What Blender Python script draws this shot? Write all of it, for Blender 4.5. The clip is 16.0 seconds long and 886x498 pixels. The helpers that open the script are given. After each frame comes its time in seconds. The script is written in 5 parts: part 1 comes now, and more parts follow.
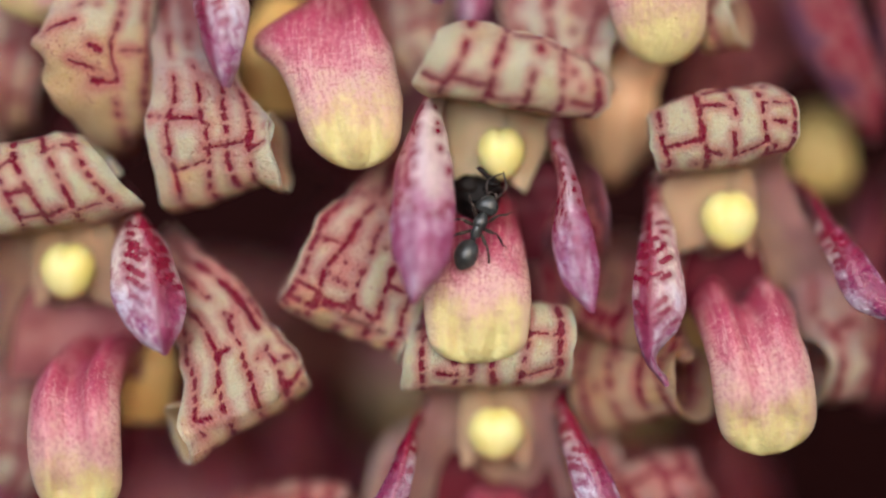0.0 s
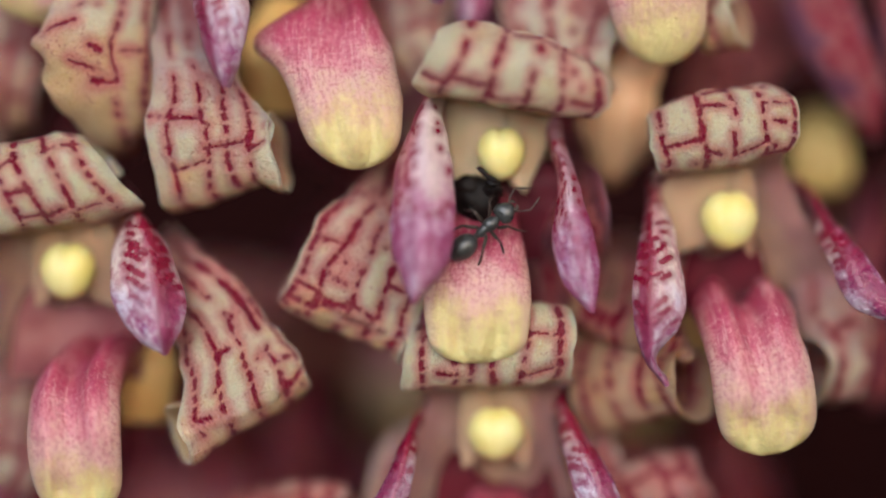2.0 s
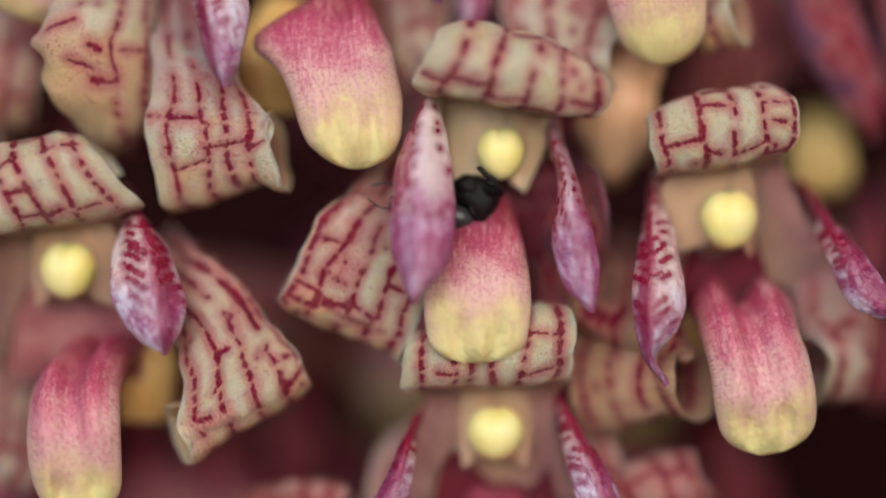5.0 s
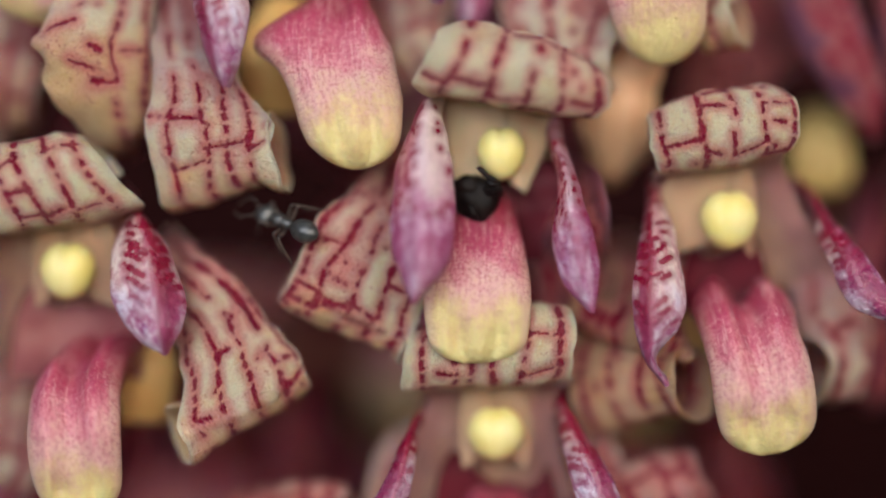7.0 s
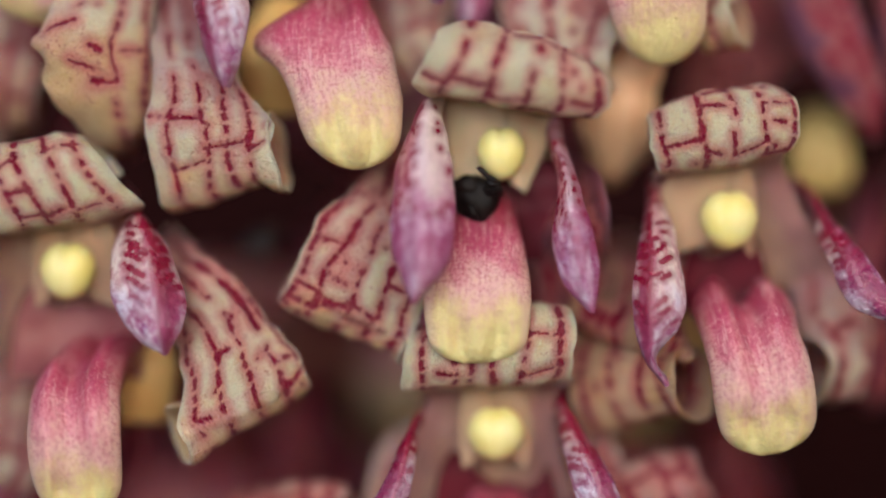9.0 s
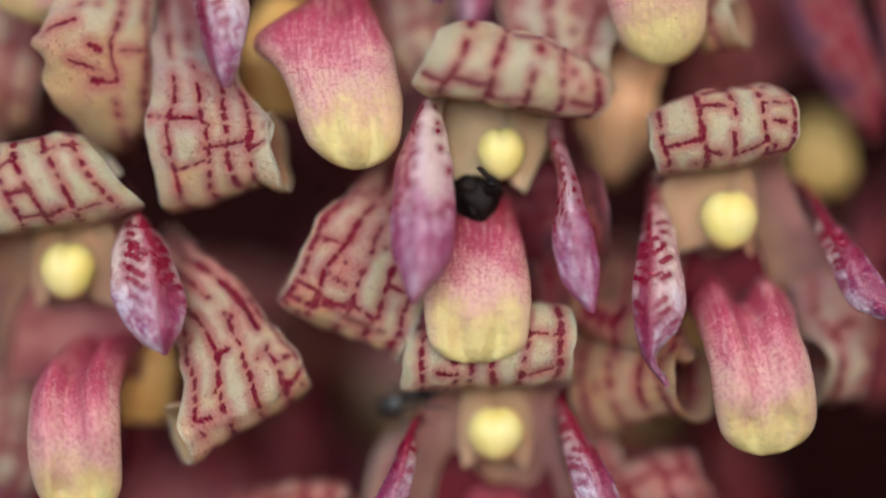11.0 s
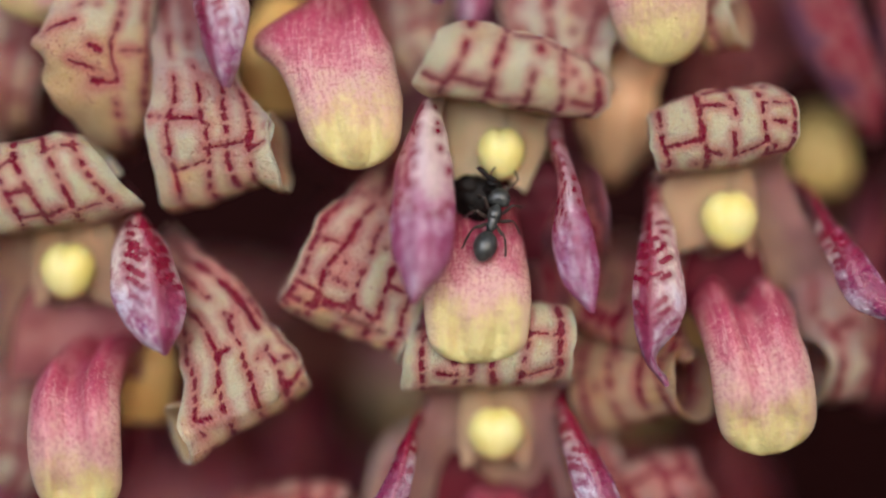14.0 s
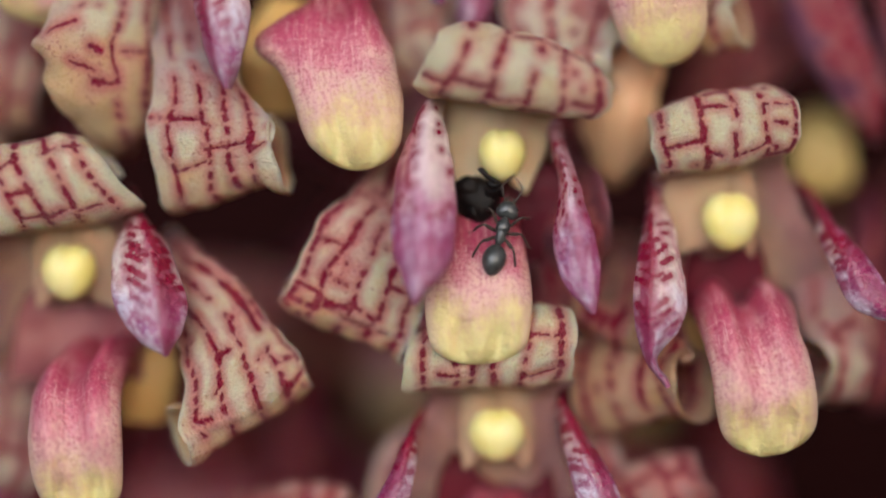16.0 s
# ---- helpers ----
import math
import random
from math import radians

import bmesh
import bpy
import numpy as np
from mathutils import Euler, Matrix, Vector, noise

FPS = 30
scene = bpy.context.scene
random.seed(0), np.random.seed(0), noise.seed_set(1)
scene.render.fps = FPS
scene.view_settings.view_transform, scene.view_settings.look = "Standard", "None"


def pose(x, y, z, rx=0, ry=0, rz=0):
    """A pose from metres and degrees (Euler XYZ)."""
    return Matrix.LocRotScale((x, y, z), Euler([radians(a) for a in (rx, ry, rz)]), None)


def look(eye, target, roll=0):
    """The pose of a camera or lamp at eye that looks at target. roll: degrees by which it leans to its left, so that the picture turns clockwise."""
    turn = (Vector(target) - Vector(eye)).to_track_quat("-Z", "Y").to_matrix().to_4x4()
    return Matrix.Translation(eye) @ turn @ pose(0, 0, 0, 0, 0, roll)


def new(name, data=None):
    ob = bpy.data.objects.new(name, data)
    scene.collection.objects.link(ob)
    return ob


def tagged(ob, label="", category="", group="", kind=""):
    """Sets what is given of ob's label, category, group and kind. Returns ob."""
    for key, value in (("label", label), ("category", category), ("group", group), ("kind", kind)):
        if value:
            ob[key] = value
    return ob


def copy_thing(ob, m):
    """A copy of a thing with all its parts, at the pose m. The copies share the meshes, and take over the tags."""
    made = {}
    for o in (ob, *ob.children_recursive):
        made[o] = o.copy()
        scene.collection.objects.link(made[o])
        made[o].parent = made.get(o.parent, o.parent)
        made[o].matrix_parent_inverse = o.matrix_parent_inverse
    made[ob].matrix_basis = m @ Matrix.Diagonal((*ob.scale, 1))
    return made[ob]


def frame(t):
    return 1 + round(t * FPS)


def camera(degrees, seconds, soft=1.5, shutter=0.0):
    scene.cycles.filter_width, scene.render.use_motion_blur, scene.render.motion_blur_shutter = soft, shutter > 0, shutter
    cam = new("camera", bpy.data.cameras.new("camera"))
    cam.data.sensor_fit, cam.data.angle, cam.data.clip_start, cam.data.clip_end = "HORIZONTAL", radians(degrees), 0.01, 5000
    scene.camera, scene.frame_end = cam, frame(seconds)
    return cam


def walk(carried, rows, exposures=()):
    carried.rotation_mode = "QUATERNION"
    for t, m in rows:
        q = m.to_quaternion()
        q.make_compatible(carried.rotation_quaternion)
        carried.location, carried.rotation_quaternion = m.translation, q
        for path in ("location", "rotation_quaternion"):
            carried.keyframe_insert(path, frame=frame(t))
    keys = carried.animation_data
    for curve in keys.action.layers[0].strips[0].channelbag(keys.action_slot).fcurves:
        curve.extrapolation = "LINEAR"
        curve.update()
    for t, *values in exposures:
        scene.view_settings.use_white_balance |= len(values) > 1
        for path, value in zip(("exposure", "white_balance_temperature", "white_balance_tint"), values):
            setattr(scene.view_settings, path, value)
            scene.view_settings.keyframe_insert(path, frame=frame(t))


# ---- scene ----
MM = 0.001
ORIGIN = Vector((0.0, 0.0, 0.35))      # middle of the flower cluster, above the ground
DIST = 0.0889                          # lens to the plane of focus
cam = camera(20, 16.0, soft=2.1, shutter=0.5)
cam.data.dof.use_dof = True
cam.data.dof.focus_distance = DIST - 0.3 * MM
cam.data.dof.aperture_fstop = 7.5


def eye(dx=0.0, dz=0.0):
    return pose(dx * MM, -DIST, ORIGIN.z + dz * MM, 90, 0, 0)


walk(cam, [(0.0, eye()), (2.2, eye()), (2.5, eye(0.03, -0.05)), (2.8, eye(0.02, -0.02)), (4.0, eye(0.015, -0.015)),
           (6.3, eye()), (14.8, eye()), (15.4, eye(-0.03, 0.04)), (16.0, eye(-0.035, 0.04))],
     exposures=[(0.0, -0.06, 5780, 11), (1.0, -0.11, 5780, 11), (4.0, -0.20, 5780, 11), (8.0, -0.21, 5780, 11), (12.0, -0.21, 5780, 11),
                (16.0, -0.21, 5780, 11)])

# ---- light: soft bright sky with a veiled sun high in front ----
world = bpy.data.worlds.new("sky")
scene.world = world
world.use_nodes = True
wn = world.node_tree
sky = wn.nodes.new("ShaderNodeTexSky")
sky.sky_type, sky.sun_disc = "NISHITA", False
sky.sun_elevation, sky.sun_rotation = radians(18), radians(159)
sky.air_density, sky.dust_density = 0.7, 6.0
wn.links.new(sky.outputs[0], wn.nodes["Background"].inputs[0])
wn.nodes["Background"].inputs[1].default_value = 0.11
sun = new("sun", bpy.data.lights.new("sun", "SUN"))
sun.data.energy, sun.data.angle, sun.data.color = 2.8, radians(50), (1.0, 0.97, 0.92)
sun.matrix_world = look((-0.34, -0.89, 0.66), (0, 0, 0.35))


# ---- materials ----
def mix(nt, fac, a, b, blend="MIX"):
    n = nt.nodes.new("ShaderNodeMix")
    n.data_type, n.blend_type = "RGBA", blend
    for i, v in ((0, fac), (6, a), (7, b)):
        if hasattr(v, "links"):
            nt.links.new(v, n.inputs[i])
        elif i == 0:
            n.inputs[0].default_value = v
        else:
            n.inputs[i].default_value = (*v, 1)
    return n.outputs[2]


def calc(nt, op, a, b=0.0, c=0.0):
    n = nt.nodes.new("ShaderNodeMath")
    n.operation = op
    for i, v in enumerate((a, b, c)):
        if hasattr(v, "links"):
            nt.links.new(v, n.inputs[i])
        else:
            n.inputs[i].default_value = v
    return n.outputs[0]


def step(nt, x, lo, hi, a=0.0, b=1.0):
    n = nt.nodes.new("ShaderNodeMapRange")
    n.interpolation_type = "SMOOTHSTEP"
    nt.links.new(x, n.inputs[0])
    for i, v in ((1, lo), (2, hi), (3, a), (4, b)):
        n.inputs[i].default_value = v
    return n.outputs[0]


def noise_of(nt, vec, scale, detail=3.0, rough=0.55):
    n = nt.nodes.new("ShaderNodeTexNoise")
    nt.links.new(vec, n.inputs["Vector"])
    n.inputs["Scale"].default_value, n.inputs["Detail"].default_value = scale, detail
    n.inputs["Roughness"].default_value = rough
    return n.outputs["Fac"]


def coords(nt, which):
    n = nt.nodes.new("ShaderNodeUVMap")
    n.uv_map = which
    s = nt.nodes.new("ShaderNodeSeparateXYZ")
    nt.links.new(n.outputs[0], s.inputs[0])
    return n.outputs[0], s.outputs[0], s.outputs[1]


def scaled(nt, vec, sx, sy):
    n = nt.nodes.new("ShaderNodeMapping")
    n.inputs["Scale"].default_value = (sx, sy, 1)
    nt.links.new(vec, n.inputs["Vector"])
    oi = nt.nodes.new("ShaderNodeObjectInfo")
    comb = nt.nodes.new("ShaderNodeCombineXYZ")
    nt.links.new(calc(nt, "MULTIPLY", oi.outputs["Random"], 37.0), comb.inputs[0])
    nt.links.new(calc(nt, "MULTIPLY", oi.outputs["Random"], 91.0), comb.inputs[1])
    nt.links.new(comb.outputs[0], n.inputs["Location"])
    return n.outputs[0]


def surface(name, rough=0.45, sss=0.25, radius=(0.9, 0.45, 0.3), gloss=0.5):
    m = bpy.data.materials.new(name)
    m.use_nodes = True
    nt = m.node_tree
    p = nt.nodes["Principled BSDF"]
    p.inputs["Roughness"].default_value = rough
    p.inputs["Subsurface Weight"].default_value = sss
    p.inputs["Subsurface Radius"].default_value = radius
    p.inputs["Subsurface Scale"].default_value = 0.8 * MM
    p.inputs["Specular IOR Level"].default_value = gloss
    return m, nt, p


def thin(nt, p, colour, amount):
    """Lets light through a thin fleshy leaf."""
    t = nt.nodes.new("ShaderNodeBsdfTranslucent")
    nt.links.new(colour, t.inputs["Color"])
    m = nt.nodes.new("ShaderNodeMixShader")
    m.inputs[0].default_value = amount
    nt.links.new(p.outputs[0], m.inputs[1])
    nt.links.new(t.outputs[0], m.inputs[2])
    nt.links.new(m.outputs[0], nt.nodes["Material Output"].inputs["Surface"])


def bump(nt, p, height, strength, dist):
    b = nt.nodes.new("ShaderNodeBump")
    b.inputs["Strength"].default_value, b.inputs["Distance"].default_value = strength, dist * MM
    nt.links.new(height, b.inputs["Height"])
    nt.links.new(b.outputs[0], p.inputs["Normal"])


def sepal_material(name, cream, blush, vein=(0.33, 0.0, 0.04), reach=0.48, gloss=0.6, bare=0.06, glow=0.25, flush=(0.76, 0.34, 0.33), sides=0.0, cloudy=0.6, amber_shade=0.0):
    """Waxy cream flesh with a net of beaded crimson veins that follows the sepal's own vein map."""
    m, nt, p = surface(name, 0.42, 0.30, (1.0, 0.55, 0.25), gloss)
    uv, u, v = coords(nt, "length")
    _, gs, gv = coords(nt, "growth")
    _, field, _ = coords(nt, "vein")
    mid = noise_of(nt, scaled(nt, uv, 1.0, 1.0), 5.0, 2.0)
    fine = noise_of(nt, uv, 9.0, 2.0, 0.6)
    ragged = calc(nt, "ADD", field, calc(nt, "MULTIPLY", calc(nt, "SUBTRACT", mid, 0.5), 0.22))
    ragged = calc(nt, "ADD", ragged, calc(nt, "MULTIPLY", calc(nt, "SUBTRACT", fine, 0.5), 0.10))
    started = step(nt, gv, bare, bare + 0.10)
    marks = calc(nt, "MULTIPLY", step(nt, ragged, 0.035, -0.045), started)
    marks = calc(nt, "MULTIPLY", marks, step(nt, noise_of(nt, uv, 2.2, 3.0), 0.25, 0.6, 0.8, 1.0))
    blotch = noise_of(nt, scaled(nt, uv, 0.8, 0.8), 1.0, 4.0)
    base = mix(nt, step(nt, blotch, 0.46, 0.76), cream, tuple(c * k for c, k in zip(cream, (0.97, 0.82, 0.60))))
    # glistening of the waxy flesh, painted as a paler grain
    sparkle = noise_of(nt, uv, 7.0, 4.0, 0.75)
    base = mix(nt, step(nt, sparkle, 0.50, 0.64, 0.0, 0.75), base, tuple(min(0.95, c * 1.10 + 0.03) for c in cream))
    root = step(nt, calc(nt, "ADD", gv, calc(nt, "MULTIPLY", calc(nt, "SUBTRACT", blotch, 0.5), 0.3)), 0.08, reach, 1.0, 0.0)
    base = mix(nt, calc(nt, "MULTIPLY", root, 0.85), base, blush)
    # warm shade of the rolled-under part, put into the colour
    if amber_shade:
        base = mix(nt, step(nt, calc(nt, "ADD", gv, calc(nt, "MULTIPLY", calc(nt, "SUBTRACT", blotch, 0.5), 0.25)), 0.22, 0.46, 0.0, amber_shade), base, (0.88, 0.54, 0.22))
    # rose sides that also paint the hood's inner shade, and a cloudy rose flush
    if sides:
        edge = step(nt, calc(nt, "ADD", calc(nt, "ABSOLUTE", calc(nt, "SUBTRACT", gs, 0.5)), calc(nt, "MULTIPLY", calc(nt, "SUBTRACT", blotch, 0.5), 0.35)), 0.10, 0.40)
        base = mix(nt, calc(nt, "MULTIPLY", calc(nt, "MULTIPLY", edge, sides), step(nt, gv, 0.26, 0.38, 1.0, 0.0)), base, (0.60, 0.30, 0.29))
    cloud = noise_of(nt, scaled(nt, uv, 0.33, 0.33), 1.0, 3.0, 0.6)
    base = mix(nt, step(nt, cloud, 0.46, 0.66, 0.0, cloudy), base, flush)
    # a pink halo round each vein
    halo = calc(nt, "MULTIPLY", step(nt, calc(nt, "ADD", field, calc(nt, "MULTIPLY", calc(nt, "SUBTRACT", blotch, 0.5), 0.5)), 0.0, 0.36, 0.76, 0.0), started)
    base = mix(nt, halo, base, (0.70, 0.22, 0.21))
    speck = calc(nt, "MULTIPLY", step(nt, noise_of(nt, uv, 5.0, 2.0, 0.6), 0.58, 0.66), step(nt, cloud, 0.40, 0.60, 0.0, 0.5))
    base = mix(nt, calc(nt, "MULTIPLY", speck, started), base, (0.50, 0.06, 0.09))
    pale = calc(nt, "MULTIPLY", calc(nt, "MAXIMUM", step(nt, gs, 0.035, 0.01), step(nt, gs, 0.965, 0.99)), calc(nt, "MULTIPLY", started, 0.6))
    base = mix(nt, pale, base, tuple(min(0.95, c * 1.05) for c in cream))
    colour = mix(nt, calc(nt, "MULTIPLY", marks, calc(nt, "SUBTRACT", 1.0, pale)), base, vein)
    nt.links.new(colour, p.inputs["Base Color"])
    warm = mix(nt, 1.0, colour, (1.0, 0.58, 0.24), "MULTIPLY")
    thin(nt, p, warm, glow)
    grain = noise_of(nt, uv, 12.0, 3.0, 0.7)
    dent = calc(nt, "MULTIPLY_ADD", marks, -0.5, calc(nt, "ADD", calc(nt, "MULTIPLY", grain, 1.3), calc(nt, "MULTIPLY", blotch, 0.6)))
    bump(nt, p, dent, 1.0, 0.20)
    nt.links.new(step(nt, grain, 0.3, 0.7, 0.20, 0.44), p.inputs["Roughness"])
    return m


def petal_material(name, flip=False, spotted=None):
    """Cream with a comb of crimson dashes from the midrib, one half dark, the tip puffed and lilac; a spotted petal is rose
    with a pale ridge instead, and of the given colour beyond it."""
    m, nt, p = surface(name, 0.28, 0.08, gloss=0.9)
    uv, u, v = coords(nt, "length")
    _, s, g = coords(nt, "growth")
    _, field, off = coords(nt, "vein")
    if flip:
        s, off = calc(nt, "SUBTRACT", 1.0, s), calc(nt, "MULTIPLY", off, -1.0)
    streak = noise_of(nt, scaled(nt, uv, 3.0, 1.2), 1.0, 3.0, 0.6)
    blot = noise_of(nt, scaled(nt, uv, 1.3, 1.0), 1.0, 3.0)
    fine = noise_of(nt, uv, 6.0, 3.0, 0.6)
    vor = nt.nodes.new("ShaderNodeTexVoronoi")
    vor.feature = "DISTANCE_TO_EDGE"
    vor.inputs["Scale"].default_value = 1.0
    warp = nt.nodes.new("ShaderNodeVectorMath")
    warp.operation = "ADD"
    nt.links.new(scaled(nt, uv, 2.6, 1.8), warp.inputs[0])
    wob = nt.nodes.new("ShaderNodeTexNoise")
    wob.inputs["Scale"].default_value = 2.5
    nt.links.new(uv, wob.inputs["Vector"])
    nt.links.new(wob.outputs["Color"], warp.inputs[1])
    nt.links.new(warp.outputs[0], vor.inputs["Vector"])
    net = calc(nt, "MULTIPLY", step(nt, vor.outputs["Distance"], 0.02, 0.22, 1.0, 0.0), step(nt, g, 0.40, 0.60))
    tip = step(nt, calc(nt, "ADD", g, calc(nt, "MULTIPLY", calc(nt, "SUBTRACT", blot, 0.5), 0.4)), 0.44, 0.66)
    cream = mix(nt, step(nt, streak, 0.4, 0.65), (0.84, 0.72, 0.66), (0.66, 0.38, 0.40))
    # pink-tan base, darkened for the shade where the petal starts
    cream = mix(nt, step(nt, g, 0.16, 0.38, 0.85, 0.0), cream, (0.62, 0.37, 0.34))
    lilac = mix(nt, step(nt, blot, 0.36, 0.54), (0.38, 0.12, 0.30), (0.72, 0.63, 0.75))
    # the lilac's silvery gloss, painted as paler grain
    lilac = mix(nt, step(nt, fine, 0.46, 0.60, 0.0, 0.8), lilac, (0.78, 0.70, 0.80))
    lilac = mix(nt, calc(nt, "MULTIPLY", net, step(nt, streak, 0.38, 0.62, 0.2, 0.8)), lilac, (0.34, 0.04, 0.17))
    if spotted:
        cream = mix(nt, step(nt, off, -0.14, 0.06), mix(nt, step(nt, streak, 0.40, 0.62), (0.60, 0.18, 0.25), (0.80, 0.50, 0.49)), spotted)
        cream = mix(nt, calc(nt, "MULTIPLY", step(nt, calc(nt, "ABSOLUTE", off), 0.20, 0.03), step(nt, g, 0.2, 0.5, 0.3, 0.85)), cream, (0.80, 0.68, 0.74))
        grain = noise_of(nt, scaled(nt, uv, 4.0, 0.7), 1.0, 3.0, 0.6)
        lilac = mix(nt, step(nt, off, -0.10, 0.30), mix(nt, step(nt, grain, 0.42, 0.60), (0.42, 0.19, 0.37), (0.66, 0.52, 0.66)),
                    mix(nt, step(nt, grain, 0.42, 0.60), (0.34, 0.04, 0.18), (0.54, 0.28, 0.44)))
        # gloss painted over this lilac too
        lilac = mix(nt, step(nt, fine, 0.50, 0.62, 0.0, 0.45), lilac, (0.74, 0.60, 0.72))
        lilac = mix(nt, step(nt, blot, 0.50, 0.60, 0.0, 0.65), lilac, (0.36, 0.05, 0.18))
    base = mix(nt, tip, cream, lilac)
    # the half beyond the midrib is soaked in crimson
    far = step(nt, calc(nt, "ADD", off, calc(nt, "MULTIPLY", calc(nt, "SUBTRACT", streak, 0.5), 0.16)), -0.18, 0.0)
    far = calc(nt, "MULTIPLY", far, step(nt, s, 0.82, 0.92, 1.0, 0.30))
    far = calc(nt, "MULTIPLY", far, step(nt, g, 0.18, 0.42, 0.0, 0.25 if spotted else 0.9))
    base = mix(nt, far, base, mix(nt, step(nt, streak, 0.40, 0.62), (0.24, 0.006, 0.05), (0.42, 0.07, 0.17)))
    ragged = calc(nt, "ADD", field, calc(nt, "MULTIPLY", calc(nt, "SUBTRACT", fine, 0.5), 0.05 if spotted else 0.16))
    marks = calc(nt, "MULTIPLY", step(nt, ragged, 0.04, -0.03), step(nt, g, 0.50, 0.95, 1.0, 0.35))
    marks = calc(nt, "MAXIMUM", marks, calc(nt, "MULTIPLY", step(nt, field, 0.0, 0.22, 0.55, 0.0), step(nt, g, 0.1, 0.3)))
    base = mix(nt, marks, base, mix(nt, step(nt, g, 0.5, 0.8), (0.25, 0.002, 0.03), (0.26, 0.02, 0.11)))
    rim = calc(nt, "MAXIMUM", step(nt, s, 0.10, 0.015), step(nt, s, 0.90, 0.985))
    ribbon = calc(nt, "MULTIPLY", calc(nt, "MAXIMUM", step(nt, s, 0.30, 0.10), step(nt, s, 0.76, 0.92)), step(nt, noise_of(nt, scaled(nt, uv, 4.5, 0.9), 1.0, 2.0), 0.46, 0.58))
    base = mix(nt, calc(nt, "MULTIPLY", ribbon, step(nt, g, 0.5, 0.8, 0.35, 0.2)), base, (0.36, 0.015, 0.10))
    base = mix(nt, calc(nt, "MULTIPLY", rim, step(nt, g, 0.3, 0.6, 0.15, 0.35)), base, (0.33, 0.012, 0.085))
    base = mix(nt, step(nt, g, 0.92, 0.99, 0.0, 0.7), base, (0.40, 0.05, 0.16))
    nt.links.new(base, p.inputs["Base Color"])
    thin(nt, p, base, 0.2)
    bump(nt, p, calc(nt, "ADD", calc(nt, "MULTIPLY", fine, 0.7), calc(nt, "MULTIPLY", net, -0.16)), 1.0, 0.12)
    nt.links.new(step(nt, blot, 0.3, 0.7, 0.22, 0.40), p.inputs["Roughness"])
    return m


def lip_material():
    """Rose at the throat, finely freckled, turning softly to butter yellow at the tip."""
    m, nt, p = surface("lip_skin", 0.36, 0.15, (1.0, 0.5, 0.25), 0.6)
    uv, u, v = coords(nt, "length")
    _, s, g = coords(nt, "growth")
    blot = noise_of(nt, scaled(nt, uv, 0.8, 0.8), 1.0, 3.0)
    lines = noise_of(nt, scaled(nt, uv, 3.6, 0.30), 1.0, 3.0, 0.6)
    t = calc(nt, "ADD", g, calc(nt, "MULTIPLY", calc(nt, "SUBTRACT", blot, 0.5), 0.46))
    t = calc(nt, "ADD", t, calc(nt, "MULTIPLY", calc(nt, "SUBTRACT", lines, 0.5), 0.08))
    t = calc(nt, "ADD", t, calc(nt, "MULTIPLY", calc(nt, "SUBTRACT", noise_of(nt, uv, 4.5, 3.0, 0.7), 0.5), 0.17))
    ramp = nt.nodes.new("ShaderNodeValToRGB")
    el = ramp.color_ramp.elements
    el[0].position, el[0].color = 0.26, (0.30, 0.010, 0.040, 1)
    el[1].position, el[1].color = 0.96, (0.90, 0.80, 0.35, 1)
    for pos, col in ((0.44, (0.52, 0.07, 0.15)), (0.58, (0.70, 0.26, 0.31)), (0.69, (0.79, 0.49, 0.43)), (0.77, (0.76, 0.53, 0.32)), (0.86, (0.84, 0.69, 0.31))):
        e = el.new(pos)
        e.color = (*col, 1)
    nt.links.new(t, ramp.inputs[0])
    dark = calc(nt, "MULTIPLY", step(nt, lines, 0.52, 0.68), step(nt, g, 0.35, 0.72, 0.45, 0.0))
    base = mix(nt, dark, ramp.outputs[0], (0.40, 0.012, 0.085))
    pale = calc(nt, "MULTIPLY", step(nt, lines, 0.46, 0.30), step(nt, g, 0.35, 0.85, 0.42, 0.0))
    base = mix(nt, pale, base, (0.80, 0.48, 0.43))
    threads = noise_of(nt, scaled(nt, uv, 8.0, 1.1), 1.0, 3.0, 0.65)
    base = mix(nt, calc(nt, "MULTIPLY", step(nt, threads, 0.54, 0.64), step(nt, g, 0.55, 0.92, 0.40, 0.0)), base, (0.48, 0.04, 0.12))
    base = mix(nt, calc(nt, "MULTIPLY", step(nt, threads, 0.46, 0.36), step(nt, g, 0.45, 0.95, 0.40, 0.05)), base, (0.88, 0.60, 0.56))
    rim = calc(nt, "MAXIMUM", step(nt, s, 0.13, 0.03), step(nt, s, 0.87, 0.97))
    base = mix(nt, calc(nt, "MULTIPLY", rim, step(nt, g, 0.3, 0.6, 0.0, 0.6)), base, (0.80, 0.56, 0.44))
    fre = noise_of(nt, uv, 7.0, 3.0, 0.75)
    freckle = calc(nt, "MULTIPLY", step(nt, fre, 0.51, 0.58), step(nt, calc(nt, "ADD", g, calc(nt, "MULTIPLY", blot, 0.4)), 0.80, 1.06, 0.52, 0.0))
    base = mix(nt, freckle, base, (0.44, 0.04, 0.10))
    # small white highlights, put into the colour as pale speckle
    glints = calc(nt, "MULTIPLY", step(nt, noise_of(nt, uv, 8.0, 4.0, 0.75), 0.52, 0.66), step(nt, g, 0.4, 0.9, 0.40, 0.12))
    base = mix(nt, glints, base, (0.88, 0.62, 0.56))
    nt.links.new(base, p.inputs["Base Color"])
    thin(nt, p, base, 0.2)
